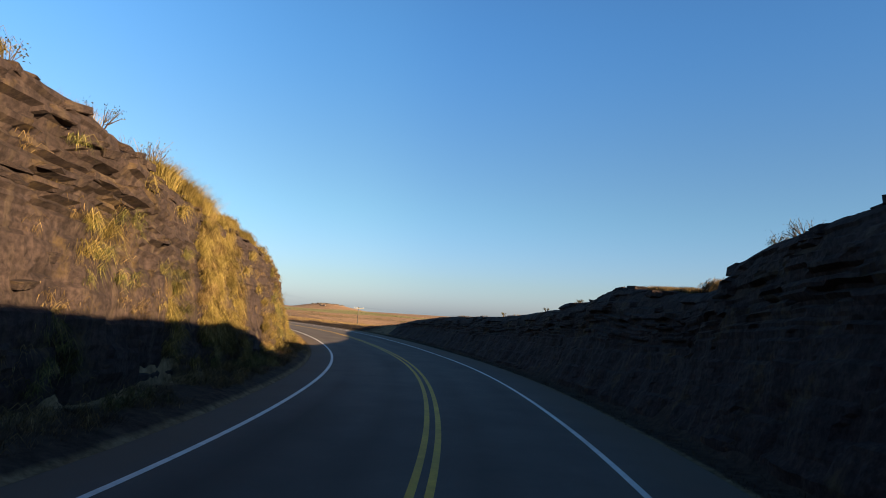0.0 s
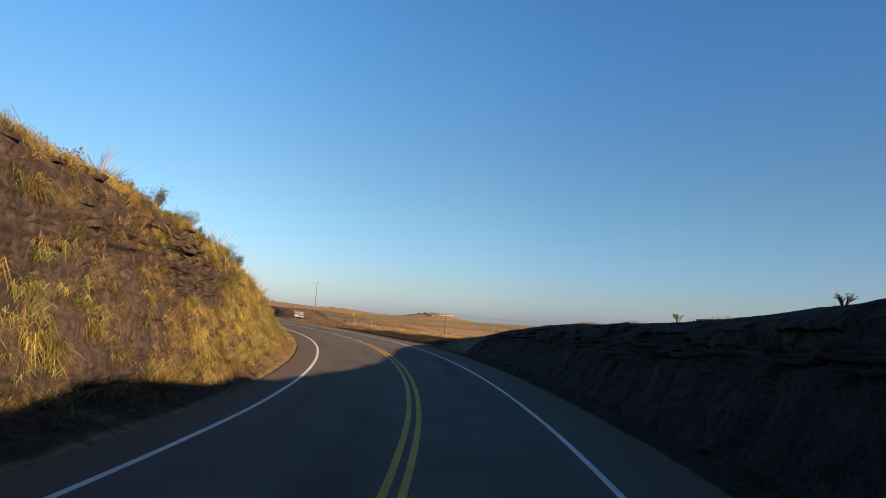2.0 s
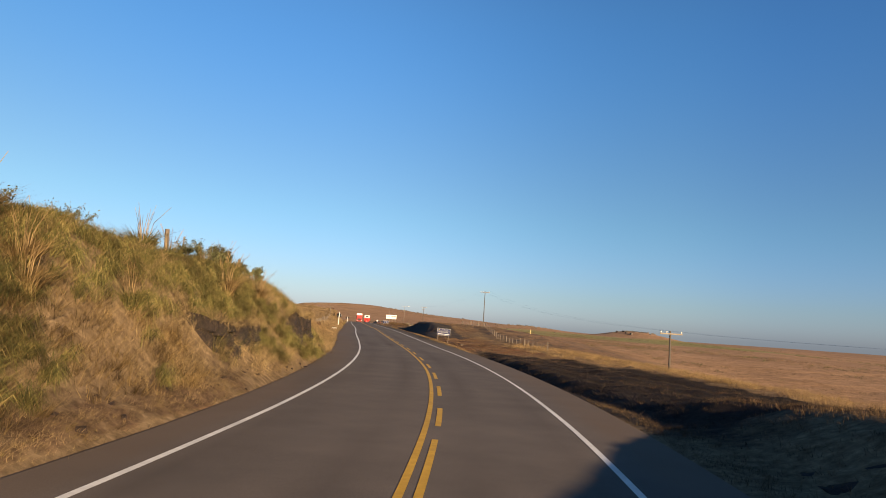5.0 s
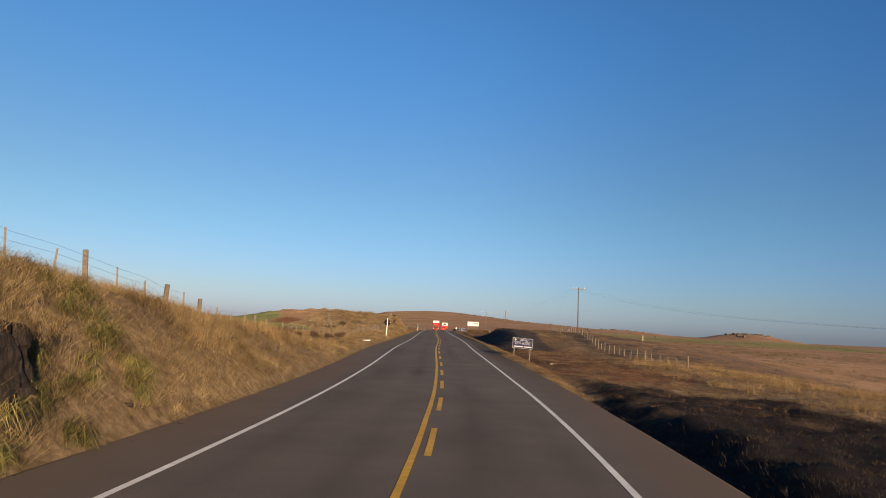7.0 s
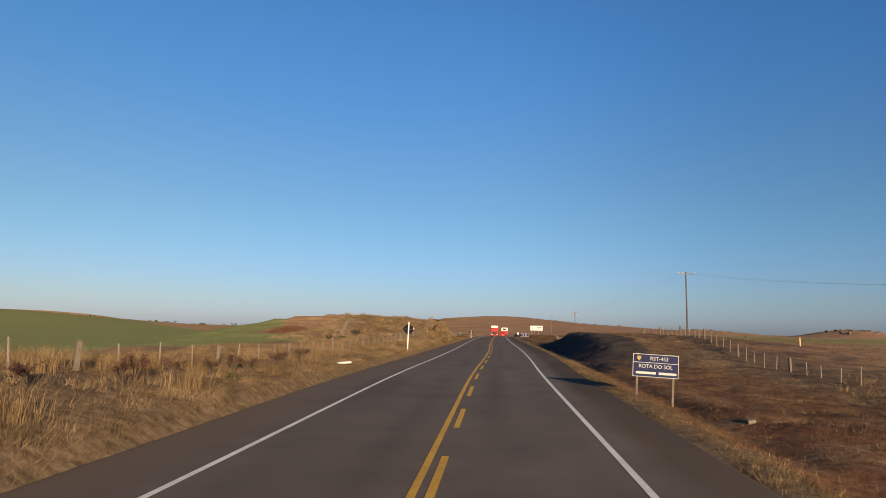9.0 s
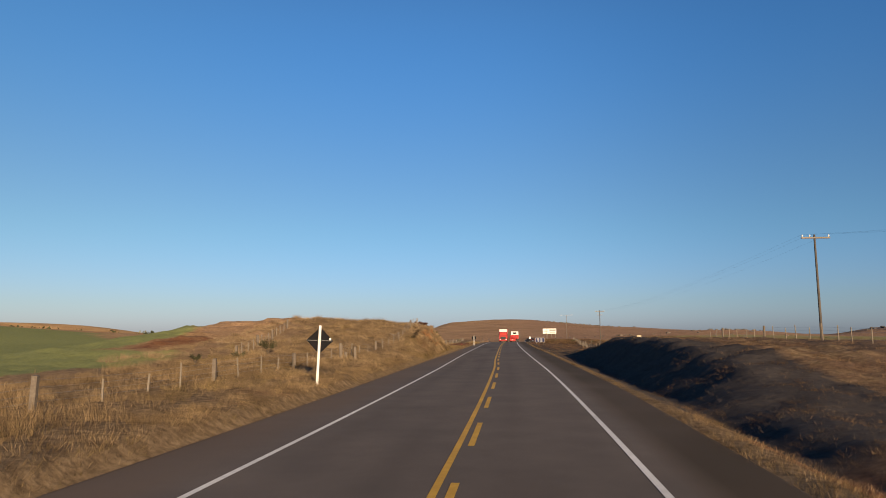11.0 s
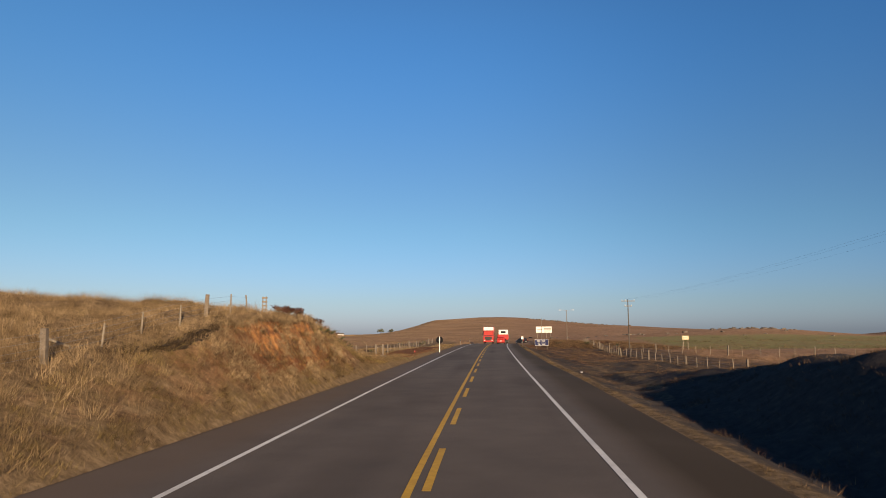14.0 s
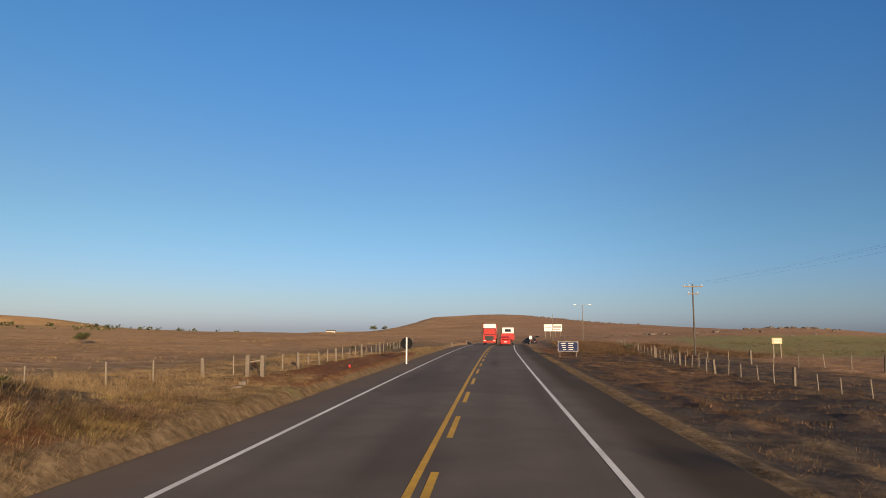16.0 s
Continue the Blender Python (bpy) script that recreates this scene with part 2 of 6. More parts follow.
# ---- materials ----
def material(name, roughness=0.9, metallic=0.0):
    m = bpy.data.materials.new(name)
    m.use_nodes = True
    b = m.node_tree.nodes["Principled BSDF"]
    b.inputs["Roughness"].default_value, b.inputs["Metallic"].default_value = roughness, metallic
    b.inputs["Specular IOR Level"].default_value = 0.3
    return m, m.node_tree.nodes, m.node_tree.links, b


def noise_node(nodes, links, scale, detail=6.0, rough=0.6, coords="Object", stretch=None):
    tc = nodes.new("ShaderNodeTexCoord")
    n = nodes.new("ShaderNodeTexNoise")
    n.inputs["Scale"].default_value, n.inputs["Detail"].default_value, n.inputs["Roughness"].default_value = scale, detail, rough
    if stretch:
        mp = nodes.new("ShaderNodeMapping")
        mp.inputs["Scale"].default_value = stretch
        links.new(tc.outputs[coords], mp.inputs["Vector"])
        links.new(mp.outputs["Vector"], n.inputs["Vector"])
    else:
        links.new(tc.outputs[coords], n.inputs["Vector"])
    return n


def ramp(nodes, links, source, *stops):
    r = nodes.new("ShaderNodeValToRGB")
    while len(r.color_ramp.elements) < len(stops):
        r.color_ramp.elements.new(0.5)
    for e, (pos, c) in zip(r.color_ramp.elements, stops):
        e.position, e.color = pos, (*c, 1) if len(c) == 3 else c
    links.new(source, r.inputs["Fac"])
    return r.outputs["Color"]


def mix(nodes, links, fac, a, b, mode="MIX"):
    m = nodes.new("ShaderNodeMix")
    m.data_type, m.blend_type = "RGBA", mode
    for key, v in (("Factor", fac), ("A", a), ("B", b)):
        sock = [i for i in m.inputs if i.name == key and i.type == ("VALUE" if key == "Factor" else "RGBA")][0]
        if isinstance(v, bpy.types.NodeSocket):
            links.new(v, sock)
        else:
            sock.default_value = v if key == "Factor" else (*v, 1)
    return [o for o in m.outputs if o.type == "RGBA"][0]


def bumped(nodes, links, bsdf, height, strength=0.4, distance=0.02):
    b = nodes.new("ShaderNodeBump")
    b.inputs["Strength"].default_value, b.inputs["Distance"].default_value = strength, distance
    links.new(height, b.inputs["Height"])
    links.new(b.outputs["Normal"], bsdf.inputs["Normal"])


def speckled(name, dark, light, scale=8.0, roughness=0.9, metallic=0.0, relief=0.3, depth=0.01, broad=0.6, stretch=None):
    """A worn surface between two colours, with fine grain and broad stains."""
    m, n, l, b = material(name, roughness, metallic)
    fine, wide = noise_node(n, l, scale, 8, 0.65, stretch=stretch), noise_node(n, l, scale * 0.11, 4, 0.55)
    c = ramp(n, l, fine.outputs["Fac"], (0.3, dark), (0.72, light))
    w = ramp(n, l, wide.outputs["Fac"], (0.3, (1 - broad * 0.6,) * 3), (0.7, (1.0,) * 3))
    l.new(mix(n, l, 1.0, c, w, "MULTIPLY"), b.inputs["Base Color"])
    bumped(n, l, b, fine.outputs["Fac"], relief, depth)
    return m


def ground_material():
    m, n, l, b = material("dry grassland", 1.0)
    b.inputs["Specular IOR Level"].default_value = 0.05
    fine, mid, wide = noise_node(n, l, 3.2, 8, 0.7), noise_node(n, l, 0.55, 6, 0.6), noise_node(n, l, 0.035, 5, 0.6)
    golden = ramp(n, l, fine.outputs["Fac"], (0.3, (0.235, 0.150, 0.076)), (0.5, (0.42, 0.282, 0.146)), (0.75, (0.52, 0.375, 0.212)))
    brown = ramp(n, l, fine.outputs["Fac"], (0.3, (0.175, 0.112, 0.075)), (0.5, (0.325, 0.215, 0.142)), (0.75, (0.43, 0.30, 0.202)))
    where, split = n.new("ShaderNodeTexCoord"), n.new("ShaderNodeSeparateXYZ")
    l.new(where.outputs["Object"], split.inputs[0])
    east = n.new("ShaderNodeMapRange")  # grazed gold on one side of the road, browner heath on the other
    east.inputs["From Min"].default_value, east.inputs["From Max"].default_value = -130, 30
    l.new(split.outputs["X"], east.inputs["Value"])
    straw = mix(n, l, east.outputs["Result"], golden, brown)
    tone = ramp(n, l, mid.outputs["Fac"], (0.35, (0.74, 0.71, 0.66)), (0.65, (1.12, 1.08, 1.04)))
    straw = mix(n, l, 1.0, straw, tone, "MULTIPLY")
    broad = ramp(n, l, wide.outputs["Fac"], (0.35, (0.80, 0.76, 0.70)), (0.65, (1.08, 1.05, 1.0)))
    straw = mix(n, l, 1.0, straw, broad, "MULTIPLY")
    zone = n.new("ShaderNodeVertexColor")
    zone.layer_name = "zone"
    sep = n.new("ShaderNodeSeparateColor")
    l.new(zone.outputs["Color"], sep.inputs["Color"])

    def mask(socket, soft=0.35):
        a = n.new("ShaderNodeMath")
        a.operation = "MULTIPLY_ADD"
        l.new(mid.outputs["Fac"], a.inputs[0])
        a.inputs[1].default_value = soft * 2
        a.inputs[2].default_value = -soft
        s = n.new("ShaderNodeMath")
        s.operation, s.use_clamp = "ADD", True
        l.new(a.outputs[0], s.inputs[0])
        l.new(socket, s.inputs[1])
        r = n.new("ShaderNodeMapRange")
        r.inputs["From Min"].default_value, r.inputs["From Max"].default_value = 0.35, 0.65
        l.new(s.outputs[0], r.inputs["Value"])
        return r.outputs["Result"]

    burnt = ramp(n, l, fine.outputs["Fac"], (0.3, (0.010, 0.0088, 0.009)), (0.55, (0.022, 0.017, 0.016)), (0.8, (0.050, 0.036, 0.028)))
    scorch = ramp(n, l, fine.outputs["Fac"], (0.3, (0.030, 0.028, 0.029)), (0.55, (0.050, 0.044, 0.042)), (0.8, (0.085, 0.068, 0.056)))
    north = n.new("ShaderNodeMapRange")  # charcoal on the sunlit burn, a paler copy lifting the shaded bank further on
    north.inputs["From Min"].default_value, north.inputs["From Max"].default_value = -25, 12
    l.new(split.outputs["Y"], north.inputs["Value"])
    burnt = mix(n, l, north.outputs["Result"], burnt, scorch)
    green = ramp(n, l, fine.outputs["Fac"], (0.3, (0.140, 0.155, 0.054)), (0.7, (0.245, 0.258, 0.098)))
    soil = ramp(n, l, fine.outputs["Fac"], (0.3, (0.075, 0.032, 0.017)), (0.55, (0.165, 0.075, 0.036)), (0.75, (0.24, 0.122, 0.058)))
    rock = ramp(n, l, fine.outputs["Fac"], (0.3, (0.019, 0.014, 0.012)), (0.7, (0.074, 0.053, 0.04)))
    litter = n.new("ShaderNodeVertexColor")
    litter.layer_name = "litter"
    thatch = ramp(n, l, fine.outputs["Fac"], (0.3, (0.060, 0.041, 0.024)), (0.55, (0.175, 0.124, 0.073)), (0.78, (0.30, 0.218, 0.132)))
    lsep = n.new("ShaderNodeSeparateColor")
    l.new(litter.outputs["Color"], lsep.inputs["Color"])
    straw = mix(n, l, lsep.outputs["Red"], straw, thatch)
    c = mix(n, l, mask(sep.outputs["Green"]), straw, green)
    c = mix(n, l, mask(sep.outputs["Blue"]), c, soil)
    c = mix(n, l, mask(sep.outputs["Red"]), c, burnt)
    c = mix(n, l, mask(zone.outputs["Alpha"]), c, rock)
    l.new(c, b.inputs["Base Color"])
    bumped(n, l, b, fine.outputs["Fac"], 0.5, 0.11)
    return m


def asphalt_material():
    m, n, l, b = material("worn asphalt", 0.95)
    b.inputs["Specular IOR Level"].default_value = 0.12
    grain, streak, wide = noise_node(n, l, 60, 6, 0.7), noise_node(n, l, 0.5, 5, 0.6), noise_node(n, l, 0.08, 4, 0.5)
    c = ramp(n, l, grain.outputs["Fac"], (0.3, (0.094, 0.080, 0.071)), (0.7, (0.156, 0.132, 0.116)))
    w = ramp(n, l, streak.outputs["Fac"], (0.3, (0.82,) * 3), (0.7, (1.08, 1.05, 1.02)))
    v = ramp(n, l, wide.outputs["Fac"], (0.3, (0.85,) * 3), (0.7, (1.05,) * 3))
    zone = n.new("ShaderNodeVertexColor")
    zone.layer_name = "wear"
    sep = n.new("ShaderNodeSeparateColor")
    l.new(zone.outputs["Color"], sep.inputs["Color"])
    c = mix(n, l, 1.0, mix(n, l, 1.0, c, w, "MULTIPLY"), v, "MULTIPLY")
    c = mix(n, l, sep.outputs["Red"], c, (0.065, 0.053, 0.046))
    c = mix(n, l, sep.outputs["Green"], c, (0.125, 0.090, 0.066))
    c = mix(n, l, sep.outputs["Blue"], c, (0.05, 0.037, 0.024))
    l.new(c, b.inputs["Base Color"])
    bumped(n, l, b, grain.outputs["Fac"], 0.25, 0.006)
    return m


def plain(name, colour, roughness=0.5, metallic=0.0, vary=0.18):
    lo = tuple(c * (1 - vary) for c in colour)
    return speckled(name, lo, colour, 14, roughness, metallic, 0.06, 0.003, 0.3)


GROUND = ground_material()
ASPHALT = asphalt_material()
WHITE_LINE = speckled("worn white road paint", (0.60, 0.585, 0.55), (0.80, 0.785, 0.74), 5, 0.7, 0, 0.2, 0.002, 0.4)
YELLOW_LINE = speckled("worn yellow road paint", (0.465, 0.255, 0.015), (0.645, 0.375, 0.022), 5, 0.7, 0, 0.2, 0.002, 0.4)


# ---- meshes ----
def mesh_object(name, verts, faces, mat=None, parent=None, smooth_faces=False):
    me = bpy.data.meshes.new(name)
    me.from_pydata([tuple(map(float, v)) for v in verts], [], [tuple(map(int, f)) for f in faces])
    if mat:
        me.materials.append(mat)
    if smooth_faces:
        me.polygons.foreach_set("use_smooth", [True] * len(me.polygons))
    me.update()
    ob = new(name, me)
    ob.parent = parent
    return ob


def big_mesh(name, verts, faces, mat, smooth_faces=False):
    """A large mesh from arrays: verts (n, 3), faces (m, 3) or (m, 4)."""
    verts, faces = np.ascontiguousarray(verts, np.float32), np.ascontiguousarray(faces, np.int32)
    me = bpy.data.meshes.new(name)
    k = faces.shape[1]
    me.vertices.add(len(verts))
    me.vertices.foreach_set("co", verts.ravel())
    me.loops.add(faces.size)
    me.loops.foreach_set("vertex_index", faces.ravel())
    me.polygons.add(len(faces))
    me.polygons.foreach_set("loop_start", np.arange(0, faces.size, k, dtype=np.int32))
    me.update(calc_edges=True)
    me.polygons.foreach_set("use_smooth", np.full(len(faces), smooth_faces))
    if mat:
        me.materials.append(mat)
    me.validate()
    return new(name, me)


def grid_faces(rows, cols):
    a = (np.arange(rows - 1)[:, None] * cols + np.arange(cols - 1)[None]).ravel()
    return np.stack([a, a + 1, a + cols + 1, a + cols], 1)


def colours(ob, name, rgba):
    layer = ob.data.color_attributes.new(name, "FLOAT_COLOR", "POINT")
    layer.data.foreach_set("color", np.ascontiguousarray(rgba, np.float32).ravel())


# ---- ground ----
s_rows = np.concatenate([np.arange(-640, -64, 16), np.arange(-64, 300, 0.6), np.arange(300, 430, 2), np.arange(430, 900, 8), np.arange(900, 3600, 60)])
half = np.concatenate([np.arange(4.2, 16, 0.28), np.arange(16, 34, 0.7), np.arange(34, 70, 2.5), np.arange(70, 240, 8), np.arange(240, 700, 35), np.arange(700, 2600, 150)])
d_cols = np.concatenate([-half[::-1] - 2.1, [-5.5, -4, -2, 0, 2, 3.4], half])
gs, gd = np.meshgrid(s_rows, d_cols, indexing="ij")
ground = big_mesh("ground", ground_at(gs, gd).reshape(-1, 3), grid_faces(len(s_rows), len(d_cols))[:, ::-1], GROUND, True)
tagged(ground, "rolling dry winter grassland with burnt and bare patches", "ground", kind="structure")
gx, gy, _ = place(gs, gd)


def zones(s, d, x, y):
    """Masks of burnt grass, green field, bare red soil and bare rock; rock also paints shade on the cutting's verges.
    """
    far = smooth(30, 45, np.abs(d))
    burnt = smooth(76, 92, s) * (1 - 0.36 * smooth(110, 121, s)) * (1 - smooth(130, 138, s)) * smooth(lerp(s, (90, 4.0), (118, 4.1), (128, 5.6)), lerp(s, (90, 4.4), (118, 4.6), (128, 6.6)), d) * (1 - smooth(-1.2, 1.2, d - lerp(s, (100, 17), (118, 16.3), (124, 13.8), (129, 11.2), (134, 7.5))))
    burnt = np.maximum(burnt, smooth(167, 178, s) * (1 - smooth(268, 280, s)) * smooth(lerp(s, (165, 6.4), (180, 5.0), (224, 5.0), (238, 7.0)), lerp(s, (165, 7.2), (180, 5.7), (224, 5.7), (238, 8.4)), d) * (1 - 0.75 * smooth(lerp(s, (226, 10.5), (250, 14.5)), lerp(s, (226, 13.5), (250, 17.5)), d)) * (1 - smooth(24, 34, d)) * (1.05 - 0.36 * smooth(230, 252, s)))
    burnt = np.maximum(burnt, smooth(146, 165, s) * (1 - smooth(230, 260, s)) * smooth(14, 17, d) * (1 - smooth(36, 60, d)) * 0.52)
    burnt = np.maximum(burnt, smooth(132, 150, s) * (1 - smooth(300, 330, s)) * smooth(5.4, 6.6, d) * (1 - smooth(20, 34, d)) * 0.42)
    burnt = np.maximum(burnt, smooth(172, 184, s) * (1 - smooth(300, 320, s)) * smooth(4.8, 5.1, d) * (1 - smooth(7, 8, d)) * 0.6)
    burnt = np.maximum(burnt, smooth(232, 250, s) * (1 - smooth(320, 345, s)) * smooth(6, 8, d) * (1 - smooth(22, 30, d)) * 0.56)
    green = smooth(0, -4, d + lerp(s, (150, 25), (180, 19), (191, 17), (200, 18.6), (206, 22.5), (225, 29), (260, 52), (300, 87))) * smooth(60, 90, s) * (1 - smooth(300, 330, s)) * smooth(-290, -230, x) * 0.8
    green = green * (1 - 0.9 * np.exp(-(((s - 208) / 6) ** 4) - ((d + 25.5) / 3.2) ** 4))
    green = np.maximum(green, smooth(0, 14, x - 24 - (y - 167) * 0.12) * (1 - smooth(180, 230, x)) * smooth(148, 166, y) * (1 - smooth(262, 292, y)) * 0.54)
    green = np.maximum(green, np.exp(-(((s - 262) / 6) ** 2) - ((d + 7.6) / 1.3) ** 2) * 0.42)
    soil = np.exp(-(((s - 236) / 8) ** 4) - ((d + 8.5) / 0.9) ** 2) * 0.9
    soil = np.maximum(soil, np.exp(-(((s - 243.5) / 1.8) ** 2) - ((d + 9.2) / 0.5) ** 2))
    soil = np.maximum(soil, smooth(261, 266, s) * (1 - smooth(296, 306, s)) * smooth(-6.9, -7.4, d) * (1 - smooth(-9.8, -11.0, d)) * 1.0)
    soil = np.maximum(soil, smooth(246, 262, s) * (1 - smooth(330, 350, s)) * smooth(4.6, 5.4, d) * (1 - smooth(13, 17, d)) * 0.58)
    soil = np.maximum(soil, smooth(20, 40, s) * (1 - smooth(84, 100, s)) * smooth(-6.3, -6.6, d) * (1 - smooth(-7.3, -8.0, d)) * 0.42)
    soil = np.maximum(soil, smooth(122, 138, s) * (1 - smooth(172, 184, s)) * smooth(4.6, 5.4, d) * (1 - smooth(13, 18, d)) * 0.54)
    soil = np.maximum(soil, smooth(172, 186, s) * (1 - smooth(236, 256, s)) * smooth(9.5, 12, d) * (1 - smooth(22, 30, d)) * 0.42)
    soil = np.maximum(soil, 0.62 * np.exp(-(((s - 208) / 6) ** 4) - ((d + 25.5) / 3.2) ** 4))
    soil = np.maximum(soil, smooth(160, 180, s) * (1 - smooth(252, 262, s)) * smooth(-7.4, -7.8, d) * (1 - smooth(-9.2, -10.2, d)) * lerp(s, (200, 0.36), (222, 0.40), (230, 0.55)))
    edge = np.maximum(shoulder_left(s) - d, d - shoulder_right(s))
    soil = np.maximum(soil, 0.25 * (1 - smooth(0.1, 0.8, edge)))
    rock = (1 - smooth(52, 66, s)) * smooth(-8.2, -8.6, d) * (1 - smooth(-11.2, -12.5, d))
    # the right bank's rock runs on over the verge, painting its shade there
    rock = np.maximum(rock, (1 - smooth(66, 84, s)) * smooth(4.2, 4.5, d) * (1 - smooth(8, 9, d)))
    # dark rubble at the left foot, strengthened near the start as painted shade
    rock = np.maximum(rock, (1 - smooth(84, 100, s)) * smooth(-6.3, -6.6, d) * (1 - smooth(-7.6, -8.4, d)) * (0.66 - 0.16 * smooth(40, 60, s)))
    return np.stack([burnt, green, soil, rock], -1)


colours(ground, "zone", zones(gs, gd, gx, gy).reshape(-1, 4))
under = (1 - smooth(14, 30, np.abs(gd))) * (1 - smooth(310, 380, gs))
colours(ground, "litter", np.stack([under, under, under, under * 0 + 1], -1).reshape(-1, 4))

# ---- road ----
road_s = np.arange(-120, 560, 1.0)
road_d = np.array([-6.45, -6.3, -6.25, -5.6, -5.05, -4.6, -4.1, -3.4, -2.8, -2.2, -1.7, -1.1, -0.6, -0.1, 0.5, 1.1, 1.7, 2.2, 2.6, 3.2, 3.9, 4.08, 4.12, 4.25])


def on_road(s, d, lift=0.0):
    x, y, z = place(np.asarray(s, float), np.asarray(d, float))
    return np.stack([x, y, z + lift + 0.02 * (1 - ((np.asarray(d) + 1.1) / 5.4) ** 2)], -1)


rs, rd = np.meshgrid(road_s, road_d, indexing="ij")
rd = rd + (shoulder_left(rs) - SHOULDER_L) * smooth(-5.05, -6.25, rd) + (shoulder_right(rs) - SHOULDER_R) * smooth(2.6, 3.9, rd)
rp = on_road(rs, rd)
ragged = 0.12 * wobble(rs, rd, 1.4, 2, 9)
rp[:, 0, :2] = on_road(rs[:, 0], rd[:, 0] + 0.03 + ragged[:, 0])[:, :2]
rp[:, -1, :2] = on_road(rs[:, -1], rd[:, -1] + ragged[:, -1])[:, :2]
rp[:, 0, 2] -= 0.12
rp[:, -1, 2] -= 0.12
road = big_mesh("road", rp.reshape(-1, 3), grid_faces(len(road_s), len(road_d))[:, ::-1], ASPHALT, True)
tagged(road, "grey-brown worn asphalt two-lane highway with paved shoulders", "road", kind="structure")
tracks = sum(np.exp(-(((rd - c) / 0.35) ** 2)) for c in (-4.0, -2.2, -0.2, 1.5))
shoulder = np.maximum(smooth(-5.1, -5.5, rd), smooth(2.5, 2.9, rd))
wear = np.zeros((*rs.shape, 4))
wear[..., 0] = np.clip(0.5 * tracks * (0.6 + 0.9 * wobble(rs / 6, rd, 2, 3, 11)) + 0.5 * smooth(0.25, 0.6, wobble(rs / 4, rd * 2, 3, 3, 14)), 0, 1)
wear[..., 1] = np.clip(shoulder * (0.6 + 0.4 * wobble(rs / 3, rd, 1.5, 3, 12)), 0, 1)
wear[..., 2] = np.clip(smooth(2.5, 3.2, rd) * smooth(110, 170, rs) * (0.85 + 0.4 * wobble(rs / 3, rd, 1.5, 3, 15)), 0, 0.95)
colours(road, "wear", wear.reshape(-1, 4))


def edge_left(s):
    """The left edge line stands a little further out on the curve."""
    return EDGE_L + lerp(s, (-20, -0.17), (66, -0.17), (84, -0.09), (130, -0.05), (160, 0.0), (205, 0.0), (222, -0.06))


def edge_right(s):
    return EDGE_R + lerp(s, (60, 0.03), (110, 0.0), (130, -0.08), (200, -0.08), (225, -0.14), (245, -0.22))


def centre_left(s):
    """The solid line of the pair wanders a little, as it was painted."""
    return CENTRE + lerp(s, (60, -0.12), (100, -0.12), (114, -0.23), (135, -0.22), (178, -0.16), (205, -0.13), (218, -0.23), (400, -0.24))


def centre_right(s):
    return centre_left(s) + 0.27


def stripe(name, s0, s1, d, width, mat, step=1.0):
    n = max(2, int((s1 - s0) / step) + 1)
    s = np.linspace(s0, s1, n)
    v = np.concatenate([on_road(s, d(s) + o, 0.006) for o in (-width / 2, width / 2)])
    f = [(i, i + n, i + n + 1, i + 1) for i in range(n - 1)]
    return mesh_object(name, v, f, mat)


for d in (edge_left, edge_right):
    tagged(stripe("edge_line", -100, 540, d, 0.13, WHITE_LINE), "white painted edge line along the asphalt", "road marking", kind="structure")
tagged(stripe("centre_line", -100, 540, centre_left, 0.13, YELLOW_LINE), "solid yellow centre line on the asphalt", "road marking", kind="structure")
tagged(stripe("centre_line", -100, 81, centre_right, 0.13, YELLOW_LINE), "solid yellow centre line on the asphalt", "road marking", kind="structure")
for k in range(-1, 42):
    ends = [lerp(j, (-2, 79.6), (0, 92.6), (1, 99.2), (2, 105.5), (7, 139.3), (8, 146.5), (15, 197.8), (23, 257.9), (53, 482.9)) for j in (k - 1, k)]
    tagged(stripe("centre_dash", ends[1] - 0.51 * (ends[1] - ends[0]), ends[1], centre_right, 0.14, YELLOW_LINE), "yellow painted dash of the centre line", "road marking", "centre dashes", "structure")


# ---- parts ----
def part(name, bm, mat, parent, label=""):
    """Links a bmesh as one mesh object under a thing or a part."""
    me = bpy.data.meshes.new(name)
    bm.to_mesh(me)
    bm.free()
    if mat:
        me.materials.append(mat)
    ob = new(name, me)
    ob.parent = parent
    return tagged(ob, label)


def box_bm(size, at=(0, 0, 0), bevel=0.0, turn=None, taper=1.0):
    bm = bmesh.new()
    bmesh.ops.create_cube(bm, size=1)
    for v in bm.verts:
        k = taper if v.co.z > 0 else 1
        v.co = Vector((v.co.x * size[0] * k, v.co.y * size[1] * k, v.co.z * size[2]))
    if bevel:
        bmesh.ops.bevel(bm, geom=bm.edges[:], offset=bevel, segments=2, affect="EDGES", profile=0.6)
    bmesh.ops.transform(bm, matrix=Matrix.Translation(at) @ (turn or Matrix()), verts=bm.verts)
    return bm


def join_bm(*some):
    out = some[0]
    for bm in some[1:]:
        me = bpy.data.meshes.new("join")
        bm.to_mesh(me)
        bm.free()
        out.from_mesh(me)
        bpy.data.meshes.remove(me)
    return out


def rod_bm(a, b, r0, r1=None, sides=8):
    """A tapered round rod from a to b."""
    bm = bmesh.new()
    a, b = Vector(a), Vector(b)
    bmesh.ops.create_cone(bm, cap_ends=True, segments=sides, radius1=r0, radius2=r0 if r1 is None else r1, depth=(b - a).length)
    q = (b - a).to_track_quat("Z", "Y").to_matrix().to_4x4()
    bmesh.ops.transform(bm, matrix=Matrix.Translation((a + b) / 2) @ q, verts=bm.verts)
    return bm


